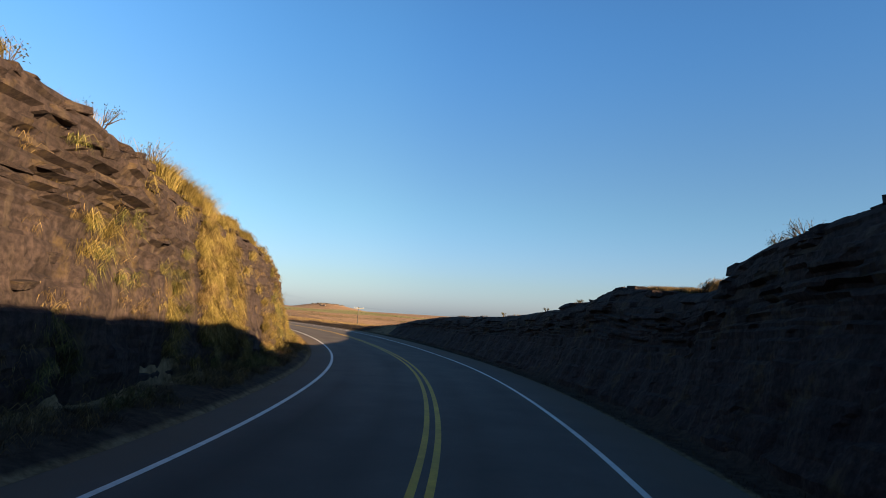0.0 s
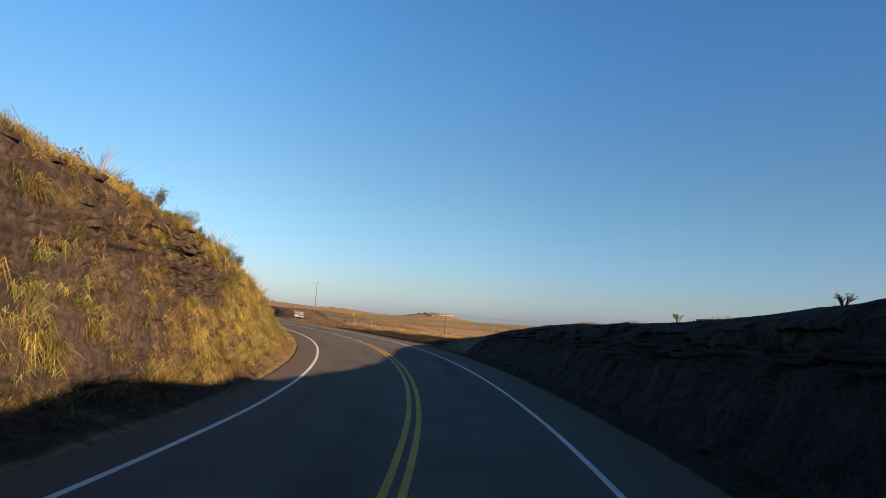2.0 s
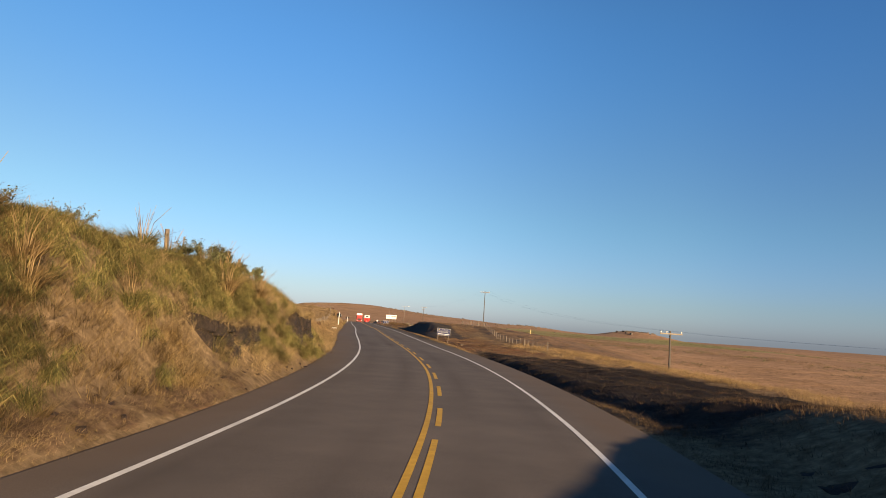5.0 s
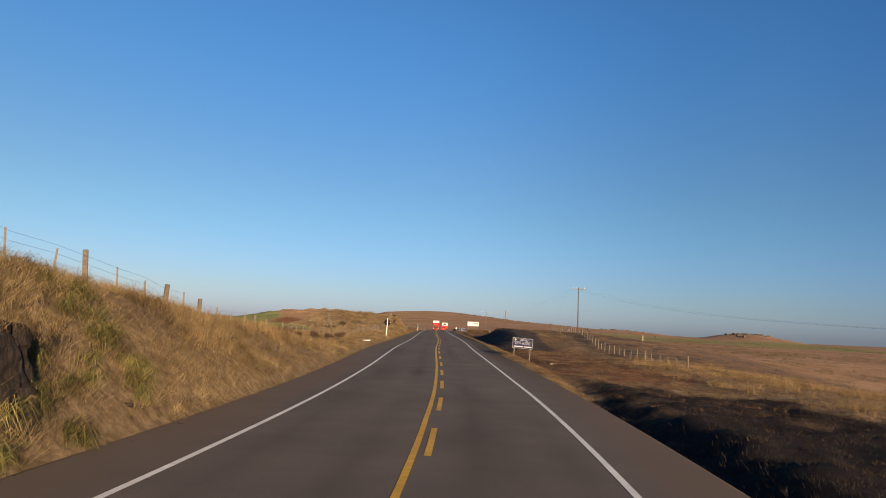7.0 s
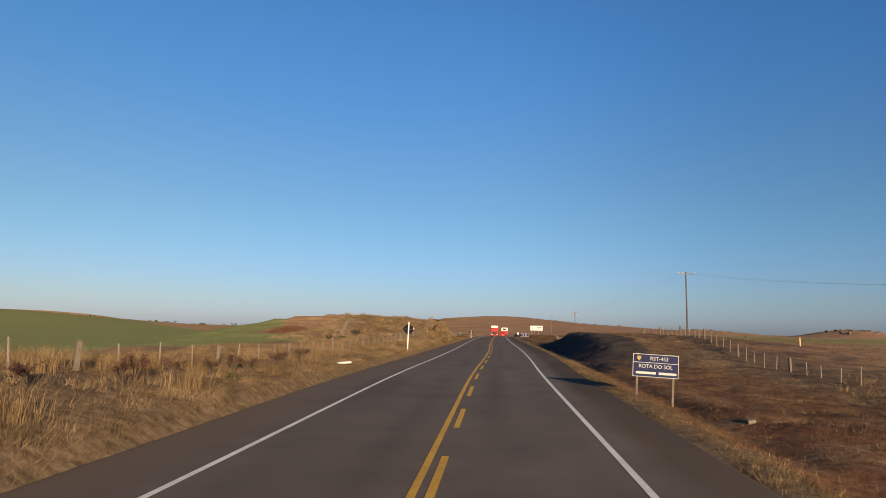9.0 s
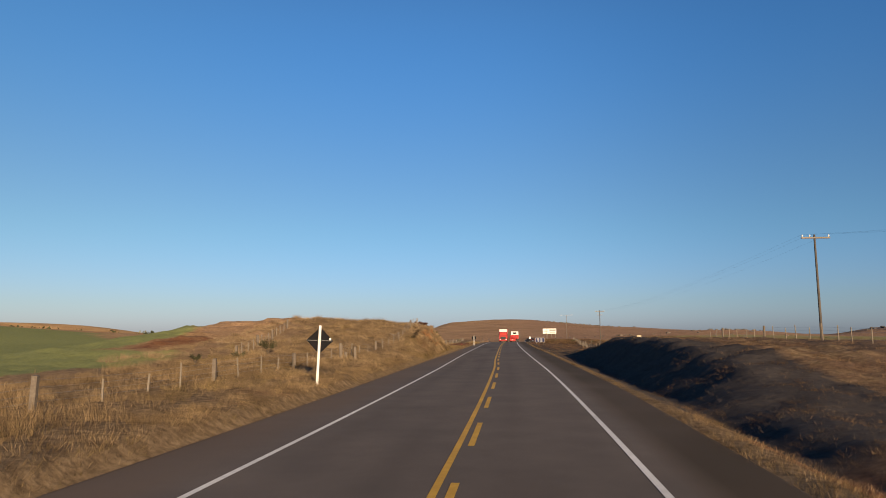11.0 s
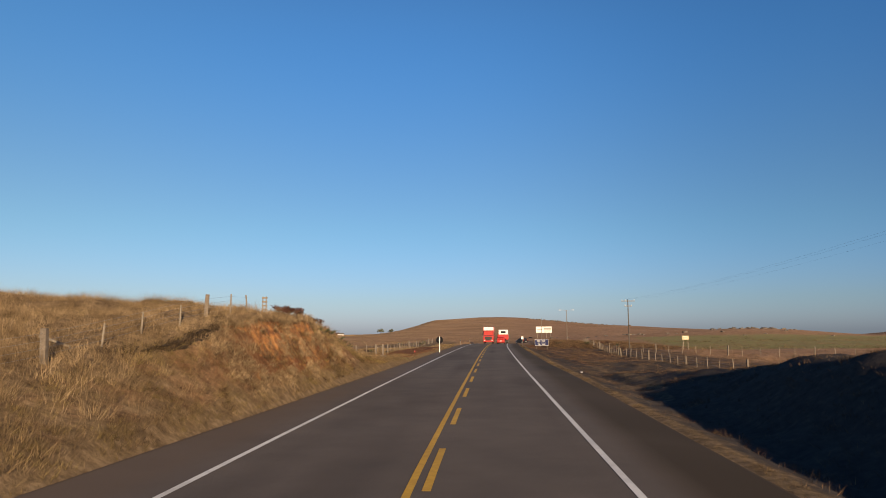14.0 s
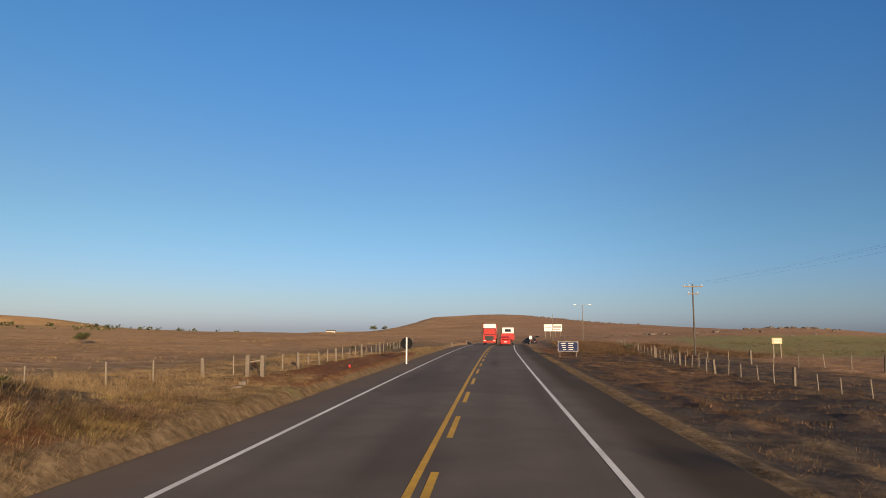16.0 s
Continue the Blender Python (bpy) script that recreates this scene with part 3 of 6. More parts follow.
def thing(name, at, turn=0.0, label="", category="", group=""):
    ob = new(name)
    ob.empty_display_size = 0.3
    ob.matrix_basis = Matrix.Translation(at) @ Matrix.Rotation(radians(turn), 4, "Z")
    return tagged(ob, label, category, group)


def panel_bm(width, height, depth, at, bevel=0.012):
    return box_bm((width, depth, height), at, bevel)


# ---- more materials ----
def blades_material(name, *stops, sheen=0.0):
    """Grass whose blades differ in tone one by one and patch by patch."""
    m, n, l, b = material(name, 0.85)
    b.inputs["Specular IOR Level"].default_value = 0.15
    geo = n.new("ShaderNodeNewGeometry")
    c = ramp(n, l, geo.outputs["Random Per Island"], *stops)
    patch = noise_node(n, l, 0.35, 4, 0.6)
    w = ramp(n, l, patch.outputs["Fac"], (0.32, (0.50, 0.46, 0.42)), (0.66, (1.16, 1.10, 1.04)))
    clump = noise_node(n, l, 1.5, 4, 0.6)
    k = ramp(n, l, clump.outputs["Fac"], (0.36, (0.36, 0.33, 0.29)), (0.56, (1.12, 1.10, 1.08)))
    l.new(mix(n, l, 1.0, mix(n, l, 1.0, c, w, "MULTIPLY"), k, "MULTIPLY"), b.inputs["Base Color"])
    return m


DRY = blades_material("dry brown grass", (0.0, (0.095, 0.070, 0.038)), (0.4, (0.164, 0.122, 0.069)), (0.8, (0.222, 0.168, 0.099)), (1.0, (0.275, 0.213, 0.132)))
GOLD = blades_material("golden bunch grass", (0.0, (0.050, 0.035, 0.016)), (0.4, (0.120, 0.084, 0.037)), (0.75, (0.185, 0.136, 0.064)), (1.0, (0.265, 0.205, 0.112)))
OLIVE = blades_material("olive green grass", (0.0, (0.034, 0.040, 0.014)), (0.4, (0.086, 0.090, 0.031)), (0.75, (0.150, 0.138, 0.050)), (1.0, (0.245, 0.205, 0.092)))
HANG = blades_material("yellow-green tussock grass", (0.0, (0.055, 0.045, 0.014)), (0.4, (0.138, 0.111, 0.034)), (0.75, (0.215, 0.173, 0.060)), (1.0, (0.30, 0.246, 0.105)))
PALE = blades_material("pale straw", (0.0, (0.105, 0.074, 0.038)), (0.6, (0.223, 0.161, 0.084)), (1.0, (0.31, 0.242, 0.136)))
CHAR = blades_material("charred grass", (0.0, (0.012, 0.011, 0.011)), (0.6, (0.030, 0.024, 0.021)), (0.9, (0.036, 0.028, 0.022)), (1.0, (0.052, 0.038, 0.028)))
LEAF = blades_material("grey-green scrub leaves", (0.0, (0.024, 0.031, 0.013)), (0.5, (0.062, 0.072, 0.032)), (1.0, (0.130, 0.130, 0.068)))
CREST_LEAF = blades_material("pale grey-green shrub leaves", (0.0, (0.045, 0.058, 0.028)), (0.5, (0.105, 0.122, 0.060)), (1.0, (0.19, 0.20, 0.115)))
RUSSET = blades_material("russet scrub leaves", (0.0, (0.032, 0.015, 0.013)), (0.5, (0.080, 0.038, 0.030)), (1.0, (0.150, 0.080, 0.060)))
TWIG = speckled("grey bark", (0.037, 0.028, 0.022), (0.105, 0.081, 0.062), 20, 0.9)
POST_WOOD = speckled("weathered grey fence wood", (0.099, 0.081, 0.062), (0.26, 0.223, 0.18), 9, 0.9, 0, 0.4, 0.01, 0.5, (6, 6, 0.6))
POST_STONE = speckled("pale concrete fence post", (0.081, 0.065, 0.053), (0.18, 0.149, 0.118), 12, 0.9)
WIRE = plain("galvanised wire", (0.22, 0.22, 0.23), 0.55, 0.7)
STEEL = plain("grey galvanised steel", (0.42, 0.42, 0.43), 0.5, 0.6)
POLE_WOOD = speckled("tarred grey pole timber", (0.035, 0.030, 0.027), (0.10, 0.088, 0.078), 8, 0.9, 0, 0.4, 0.01, 0.5, (5, 5, 0.4))
CONCRETE = speckled("weathered concrete", (0.087, 0.074, 0.062), (0.186, 0.161, 0.136), 7, 0.9)
WHITE = plain("dusty white paint", (0.585, 0.57, 0.54), 0.45)
BLACK = plain("black rubber and plastic", (0.022, 0.022, 0.024), 0.7)
ZINC = plain("dull zinc", (0.13, 0.13, 0.135), 0.7)
SIGN_PRINT = plain("aged white sign print", (0.40, 0.40, 0.40), 0.6)
SIGN_BACK = plain("dark sign back", (0.005, 0.005, 0.0065), 1.0)
SIGN_BLUE = plain("faded blue sign sheet", (0.014, 0.019, 0.062), 0.9)
SIGN_YELLOW = plain("yellow sign sheet", (0.6, 0.495, 0.12), 0.5)
RED = plain("red vehicle paint", (0.315, 0.017, 0.013), 0.35)
DARK_PAINT = plain("dark grey vehicle paint", (0.019, 0.02, 0.025), 0.3)
LAMP_RED = plain("red lamp lens", (0.45, 0.022, 0.015), 0.25)
CHROME = plain("bright metal", (0.6, 0.6, 0.6), 0.3, 0.9)


def glass_material():
    m, n, l, b = material("dark tinted glass", 0.08)
    b.inputs["Base Color"].default_value = (0.012, 0.014, 0.016, 1)
    b.inputs["Specular IOR Level"].default_value = 0.6
    return m


GLASS = glass_material()


def rock_material():
    m, n, l, b = material("layered basalt with lichen", 0.95)
    b.inputs["Specular IOR Level"].default_value = 0.12
    fine, mid, streak, moss = (noise_node(n, l, 7, 9, 0.7), noise_node(n, l, 1.1, 6, 0.6), noise_node(n, l, 2.0, 5, 0.6, stretch=(1.6, 1.6, 0.10)), noise_node(n, l, 0.9, 6, 0.7))
    c = ramp(n, l, fine.outputs["Fac"], (0.28, (0.010, 0.0075, 0.008)), (0.5, (0.034, 0.026, 0.026)), (0.75, (0.070, 0.052, 0.048)))
    w = ramp(n, l, mid.outputs["Fac"], (0.32, (0.58, 0.55, 0.56)), (0.68, (1.1, 1.0, 0.94)))
    c = mix(n, l, 1.0, c, w, "MULTIPLY")
    v = ramp(n, l, streak.outputs["Fac"], (0.52, (0, 0, 0)), (0.74, (0.35, 0.35, 0.35)))
    c = mix(n, l, v, c, (0.105, 0.077, 0.053))
    k = ramp(n, l, moss.outputs["Fac"], (0.55, (0, 0, 0)), (0.72, (0.6, 0.6, 0.6)))
    c = mix(n, l, k, c, (0.110, 0.072, 0.030))
    l.new(c, b.inputs["Base Color"])
    bumped(n, l, b, fine.outputs["Fac"], 0.8, 0.07)
    return m


ROCK = rock_material()
DARK_ROCK = speckled("dark smooth basalt", (0.007, 0.005, 0.0042), (0.044, 0.029, 0.022), 7.0, 0.9, 0, 1.0, 0.10, 0.8, (1.0, 1.0, 0.4))


# ---- rock cuttings ----
def face_points(side, s, top_d, heights):
    """Offsets at which the bank reaches even fractions of its height, for each station."""
    ds = np.linspace(8.0 if side < 0 else 4.9, top_d, 60)
    out_d, out_z = np.zeros((len(s), len(heights))), np.zeros((len(s), len(heights)))
    for i, si in enumerate(s):
        z = side_left(np.full(60, si), ds) if side < 0 else side_right(np.full(60, si), ds)
        z = np.maximum.accumulate(z + np.arange(60) * 1e-4)
        zz = z[0] + (z[-1] - z[0]) * heights
        out_d[i], out_z[i] = np.interp(zz, z, ds), zz
    return out_d, out_z


def hashed(*ints):
    h = sum(np.asarray(k).astype(np.int64) * p for k, p in zip(ints, (73856093, 19349663, 83492791)))
    return ((h ^ (h >> 13)) * 1274126177 % 100003) / 100003.0


def layered(s):
    """How far the beds show as ledges: well at both ends of the cutting, little along its columnar middle."""
    return 1 - 0.8 * smooth(17, 23, s) * (1 - smooth(40, 46, s))


def rock_cutting(name, side, s0, s1, top_d, label, amount):
    s = np.arange(s0, s1, 0.16)
    u = np.linspace(0, 1, 64)
    d, z = face_points(side, s, top_d, u)
    ss = np.repeat(s[:, None], len(u), 1)
    bed = z * (1.5 + 2.2 * smooth(0.45, 0.8, u)[None]) + 0.05 * ss + 0.55 * wobble(ss, z * 2, 5, 3, 21)
    layer = np.floor(bed)
    along = ss / (1.1 + 0.9 * hashed(layer, layer * 0 + 3)) + 7.3 * hashed(layer, layer * 0 + 1) + 0.15 * wobble(ss, z * 3, 0.8, 2, 22)
    block = np.floor(along)
    beds = layered(ss) if side < 0 else 1.0
    push = beds * (0.16 + 0.38 * smooth(0.45, 0.75, u)[None]) * (hashed(layer, block) - 0.35) + 0.10 * (bed - layer) + 0.16 * wobble(ss, z * 3, 2.6, 3, 23) + 0.05 * wobble(ss, z * 3, 0.5, 2, 24) + 0.22 * np.maximum(1 - smooth(0.5, 0.72, u)[None], 1 - beds) * wobble(ss, z * 0.25, 1.0, 3, 26)
    ease = smooth(0, 0.08, u)[None] * (1 - 0.6 * smooth(0.85, 1, u)[None]) * smooth(s0, s0 + 3, ss) * (1 - smooth(s1 - 10, s1, ss))
    out = d - amount * push * ease - 0.10 * ease + 0.5 * (1 - ease) * smooth(s1 - 10, s1, ss)
    x, y, zr = place(ss, out * side)
    v = np.stack([x, y, zr + z + 0.03 * wobble(ss, z, 0.6, 2, 25) - 0.25 * (1 - smooth(0, 0.05, u)[None])], -1)
    f = grid_faces(len(s), len(u))
    ob = big_mesh(name, v.reshape(-1, 3), f if side < 0 else f[:, ::-1], ROCK)
    return tagged(ob, label, "rock face", kind="structure")


def slab_meshes(count, seed):
    rng, made = random.Random(seed), []
    for k in range(count):
        bm = bmesh.new()
        bmesh.ops.create_cube(bm, size=1)
        for v in bm.verts:
            v.co += Vector((rng.uniform(-0.16, 0.16), rng.uniform(-0.16, 0.16), rng.uniform(-0.12, 0.12)))
        bmesh.ops.bevel(bm, geom=bm.edges[:], offset=0.06, segments=1, affect="EDGES")
        me = bpy.data.meshes.new("rock_slab")
        bm.to_mesh(me)
        bm.free()
        me.materials.append(ROCK)
        made.append(me)
    return made


SLABS = slab_meshes(9, 4)


def rock_at(parent, at, size, turn, tilt, name="rock_slab", rng=random):
    ob = new(name, rng.choice(SLABS))
    ob.parent = parent
    ob.matrix_basis = Matrix.Translation(at) @ Euler((radians(tilt[0]), radians(tilt[1]), radians(turn))).to_matrix().to_4x4() @ Matrix.Diagonal((*size, 1))
    return ob


left_rock = rock_cutting("rock_cutting_left", -1, -34, 68, 10.3, "dark layered basalt road cutting with ochre lichen", 1.0)
right_rock = rock_cutting("rock_cutting_right", 1, -34, 84, 8.3, "dark shaded basalt bank beside the road", 0.8)
rng = random.Random(8)
for k in range(210):
    s = rng.uniform(-4, 19) if k % 5 < 2 else rng.uniform(43, 64) if k % 5 < 4 else rng.uniform(19, 43)
    middle = 19 < s < 43
    u = rng.uniform(0.84, 1.0) if middle else rng.uniform(0.62, 1.0) if rng.random() < 0.88 else rng.uniform(0.1, 0.6)
    (dd,), (zz,) = face_points(-1, np.array([s]), 10.3, np.array([u]))
    p = place(np.array([s]), np.array([-float(dd[0]) + 0.02]))
    w = rng.uniform(0.3, 0.95) * (0.8 if s > 48 else 1)
    rock_at(left_rock, (float(p[0][0]), float(p[1][0]), float(p[2][0]) + float(zz[0])), (rng.uniform(0.45, 0.9) * (0.6 if middle else 1), w, rng.uniform(0.08, 0.26) * (0.6 if middle else 1)), road_turn(s) + rng.uniform(-16, 16), (rng.uniform(-8, 8), rng.uniform(-6, 16)), rng=rng)
for k in range(70):
    s, u = rng.uniform(48.5, 55.0), rng.uniform(0.42, 0.95)
    (dd,), (zz,) = face_points(-1, np.array([s]), 10.3, np.array([u]))
    p = place(np.array([s]), np.array([-float(dd[0]) + 0.06]))
    rock_at(left_rock, (float(p[0][0]), float(p[1][0]), float(p[2][0]) + float(zz[0])), (rng.uniform(0.3, 0.6), rng.uniform(0.25, 0.7), rng.uniform(0.08, 0.2)), road_turn(s) + rng.uniform(-30, 30), (rng.uniform(-14, 14), rng.uniform(0, 30)), rng=rng)
for k in range(95):
    s = rng.uniform(6, 66)
    dd = rng.uniform(7.4, 8.6)
    p = spot(s, dd)
    rock_at(right_rock, p + Vector((0, 0, rng.uniform(-0.2, -0.05))), (rng.uniform(0.4, 0.8), rng.uniform(0.4, 1.1), rng.uniform(0.12, 0.3) * (1.0 if s < 32 else 0.7)), road_turn(s) + rng.uniform(-20, 20), (rng.uniform(-8, 8), rng.uniform(-8, 8)), rng=rng)

for s, w, h in ((21.0, 0.9, 0.5), (26.9, 1.2, 0.3), (27.9, 1.0, 0.5), (29.4, 0.8, 0.45), (30.2, 1.3, 0.4), (31.6, 1.0, 0.5), (33.4, 1.4, 0.4), (35.6, 1.2, 0.35)):
    rock_at(right_rock, spot(s, 7.9) + Vector((0, 0, -0.24)), (1.0, w, h), road_turn(s) + rng.uniform(-12, 12), (rng.uniform(-6, 6), rng.uniform(-10, 4)), "rock_block", rng)


def bank_face(name, s0, s1, d0, rise, mat, label, category, seed, block=0.9, amount=0.45, joint=0.16, taper=1.6, rough=1.0, lean=0.35, reach=1.0):
    """A bare upright face set into a grassy bank: ragged blocks that merge into the slope at both ends."""
    s, u = np.arange(s0, s1 + 0.01, 0.10), np.linspace(0, 1, 40)
    ss, uu = np.meshgrid(s, u, indexing="ij")
    end = smooth(s0, s0 + taper, ss) * (1 - smooth(s1 - taper, s1, ss))
    low = ground_at(s, np.full(len(s), d0))[:, 2][:, None]
    high = ground_at(s, np.full(len(s), d0 - reach))[:, 2][:, None] + rise * end + 0.12 * wobble(ss, uu * 0, 0.9, 2, seed)
    up = np.clip(uu / 0.7, 0, 1)
    back = np.clip((uu - 0.7) / 0.3, 0, 1)
    d = d0 - lean * up - 1.4 * back
    z = low - 0.25 + (high - low + 0.25) * up
    z = z * (1 - back) + back * (ground_at(ss, d)[..., 2] - 0.12)
    col = np.floor(ss / block + 0.35 * wobble(ss, uu * 2.2, 1.3, 2, seed + 1) + 0.25 * up)
    row = np.floor(up * 2.3 + 0.7 * hashed(col, col * 0 + seed) + 0.2 * wobble(ss, uu * 3, 0.8, 2, seed + 2))
    part_of = ss / block + 0.35 * wobble(ss, uu * 2.2, 1.3, 2, seed + 1) + 0.25 * up - col
    crack = np.exp(-((np.minimum(part_of, 1 - part_of) / 0.07) ** 2))
    push = amount * (hashed(col, row) - 0.25) + rough * (0.12 * wobble(ss, uu * 4, 1.1, 3, seed + 3) + 0.06 * wobble(ss, uu * 5, 0.3, 2, seed + 4)) - joint * crack
    d = d + (push * (1 - 0.7 * back) + 0.1) * end - 0.55 * (1 - end)
    x, y, _ = place(ss, d)
    ob = big_mesh(name, np.stack([x, y, z], -1).reshape(-1, 3), grid_faces(len(s), len(u)), mat)
    tops = np.stack([np.interp(s, s, (d[:, 26] + 0.02)), high[:, 26]], 1)
    tagged(ob, label, category, kind="structure")
    x, y, _ = place(s, tops[:, 0])
    return np.stack([x, y, tops[:, 1]], 1)


SOIL = speckled("crumbling orange subsoil", (0.085, 0.030, 0.013), (0.40, 0.185, 0.060), 3.2, 0.95, 0, 0.9, 0.08, 0.7)
lip_a = bank_face("rock_outcrop", 100.2, 108.6, -7.55, 0.42, DARK_ROCK, "dark blocky basalt outcrop in the grass bank", "rock", 3, 1.25, 0.24, 0.10)
lip_b = bank_face("rock_outcrop", 87.0, 95.5, -7.9, -0.45, DARK_ROCK, "low dark basalt outcrop half covered by grass", "rock", 13, 1.2, 0.35)
PEAT = speckled("dark peaty soil", (0.012, 0.009, 0.007), (0.07, 0.045, 0.028), 5, 0.95, 0, 0.9, 0.06, 0.7)
lip_d = bank_face("turf_scarp", 223.0, 231.0, -9.5, -0.08, PEAT, "low dark peaty scarp under the turf of the knoll", "earth bank", 33, 0.7, 0.10, 0.03, 3.0, 0.8, 0.1, 0.4)
lip_c = bank_face("earth_cut", 227.5, 243.5, -8.3, 0.04, SOIL, "crumbling orange earth cut under a turf edge", "earth bank", 23, 0.8, 0.10, 0.05, 5.0, 1.3, 1.05, 1.25)


rng = random.Random(91)
for k in range(30):
    s = rng.uniform(228, 243)
    d = rng.uniform(-7.7, -8.7)
    b = spot(s, d)
    ob = new("earth_clod", rng.choice(SLABS))
    w = rng.uniform(0.06, 0.2)
    ob.data = ob.data.copy()
    ob.data.materials.clear()
    ob.data.materials.append(SOIL)
    ob.matrix_basis = Matrix.Translation(b + Vector((0, 0, w * 0.12))) @ Euler((rng.uniform(-0.4, 0.4), rng.uniform(-0.4, 0.4), rng.uniform(0, 3))).to_matrix().to_4x4() @ Matrix.Diagonal((w, w * rng.uniform(0.6, 1), w * rng.uniform(0.4, 0.7), 1))
    tagged(ob, "orange clod of earth below the cut", "clod", "fallen earth clods")


# ---- grass ----
def blades(points, count, height, spread, width, lean, rng, bend=True):
    """Blades of grass round each point: arrays of vertices and triangles. height may be an array."""
    n = len(points)
    base = np.repeat(points, count, 0)
    h = np.repeat(np.broadcast_to(height, n), count) * rng.uniform(0.55, 1.1, n * count)
    a = rng.uniform(0, 2 * np.pi, n * count)
    r = spread * np.sqrt(rng.uniform(0, 1, n * count))
    base = base + np.stack([r * np.cos(a), r * np.sin(a), 0 * a - 0.03], 1)
    out = a + rng.normal(0, 0.7, n * count)
    tip = np.abs(rng.normal(lean, lean * 0.6, n * count)) * h
    face = rng.uniform(0, 2 * np.pi, n * count)
    w = width * rng.uniform(0.6, 1.3, n * count)
    across = np.stack([np.cos(face), np.sin(face), 0 * face], 1) * w[:, None]
    away = np.stack([np.cos(out), np.sin(out), 0 * out], 1)
    top = base + away * tip[:, None] + np.stack([0 * h, 0 * h, h], 1)
    if not bend:
        v = np.stack([base - across, base + across, top], 1).reshape(-1, 3)
        return v, np.arange(len(v)).reshape(-1, 3)
    mid = base + away * (0.3 * tip)[:, None] + np.stack([0 * h, 0 * h, 0.6 * h], 1)
    v = np.stack([base - across, base + across, mid - across * 0.7, mid + across * 0.7, top], 1).reshape(-1, 3)
    k = np.arange(len(h))[:, None] * 5
    f = np.stack([k + [0, 1, 3], k + [0, 3, 2], k + [2, 3, 4]], 1).reshape(-1, 3)
    return v, f


def meadow(name, mat, label, *beds):
    """One sheet of grass, from several beds of (vertices, faces)."""
    vs, fs, n = [], [], 0
    for v, f in beds:
        vs.append(v)
        fs.append(f + n)
        n += len(v)
    ob = big_mesh(name, np.concatenate(vs), np.concatenate(fs), mat)
    return tagged(ob, label, "grass", kind="stuff")


def scatter(rng, n, s0, s1, d0, d1, keep=None):
    s, d = rng.uniform(s0, s1, n), rng.uniform(d0, d1, n)
    x, y, _ = place(s, d)
    ok = np.ones(n, bool) if keep is None else rng.uniform(0, 1, n) < keep(s, d, x, y)
    return ground_at(s[ok], d[ok])


def clumpy(scale, lo, hi, seed=0):
    return lambda s, d, x, y: smooth(lo, hi, wobble(x, y, scale, 3, seed))


R = np.random.RandomState(5)
verge_l = lambda s, d, x, y: smooth(0, 0.45, shoulder_left(s) - d) * (1 - 0.6 * smooth(220, 230, s) * (1 - smooth(252, 262, s)) * (1 - smooth(-9.4, -9.9, d))) * (0.35 + 0.65 * smooth(-0.3, 0.2, wobble(x, y, 1.6, 3, 31))) * (1 - 0.8 * np.exp(-(((s - 236) / 9) ** 2) - ((d + 8.9) / 1.1) ** 2)) * (1 - 0.97 * smooth(265, 271, s) * (1 - smooth(298, 306, s)) * smooth(-6.5, -7.0, d) * (1 - smooth(-9.7, -10.4, d)))
edge_l = blades(scatter(R, 30000, 40, 330, -6.22, -7.9, lambda s, d, x, y: (np.abs(shoulder_left(s) - d - 0.24) < 0.36) * (0.15 + 0.85 * smooth(-0.2, 0.3, wobble(x, y, 0.9, 2, 71)))), 6, 0.11, 0.10, 0.0032, 0.9, R, False)
short_l = blades(scatter(R, 46000, 56, 320, -6.35, -9, verge_l), 8, 0.13, 0.18, 0.0040, 0.95, R, False)
mid_l = blades(scatter(R, 42000, 108, 300, -7.6, -18, verge_l), 9, 0.24, 0.22, 0.0044, 0.8, R, False)
tall_l = blades(scatter(R, 15000, 112, 266, -9.3, -18, clumpy(2.5, -0.05, 0.35, 33)), 12, 0.55, 0.22, 0.0034, 0.5, R, False)
far_l = blades(scatter(R, 14000, 120, 380, -20, -70, lambda s, d, x, y: smooth(-0.3, 0.4, wobble(x, y, 9, 3, 34)) * (1 - np.clip(zones(s, d, x, y)[..., 1] * 1.4, 0, 1))), 6, 0.22, 0.35, 0.02, 0.8, R, False)
meadow("dry_grass", DRY, "dry brown winter grass on the roadside bank", short_l, mid_l, tall_l, far_l)

hold_r = lambda s, d, x, y: smooth(4.3, 5.2, d) * (1 - 0.9 * smooth(172, 184, s) * (1 - smooth(290, 320, s)) * (1 - smooth(7, 10, d))) * (0.3 + 0.7 * smooth(-0.2, 0.3, wobble(x, y, 1.8, 3, 36))) * (1 - 0.92 * smooth(0.45, 0.75, zones(s, d, x, y)[..., 0]))
short_r = blades(scatter(R, 46000, 78, 300, 4.6, 15, hold_r), 8, 0.13, 0.19, 0.0042, 0.9, R, False)
mid_r = blades(scatter(R, 30000, 84, 330, 8, 32, hold_r), 8, 0.2, 0.22, 0.0055, 0.8, R, False)
edge_r = blades(scatter(R, 22000, 118, 330, 4.22, 5.5, lambda s, d, x, y: smooth(118, 128, s) * (1 - smooth(172, 186, s)) * (0.25 + 0.75 * smooth(-0.2, 0.3, wobble(x, y, 1.1, 2, 62)))), 7, 0.13, 0.12, 0.005, 0.8, R, False)
brush_r = blades(scatter(R, 26000, 205, 330, 5.3, 17, lambda s, d, x, y: smooth(205, 230, s) * (0.05 + 0.95 * smooth(0.0, 0.35, wobble(x, y, 1.5, 3, 64)))), 10, 0.17, 0.2, 0.0038, 0.9, R, False)
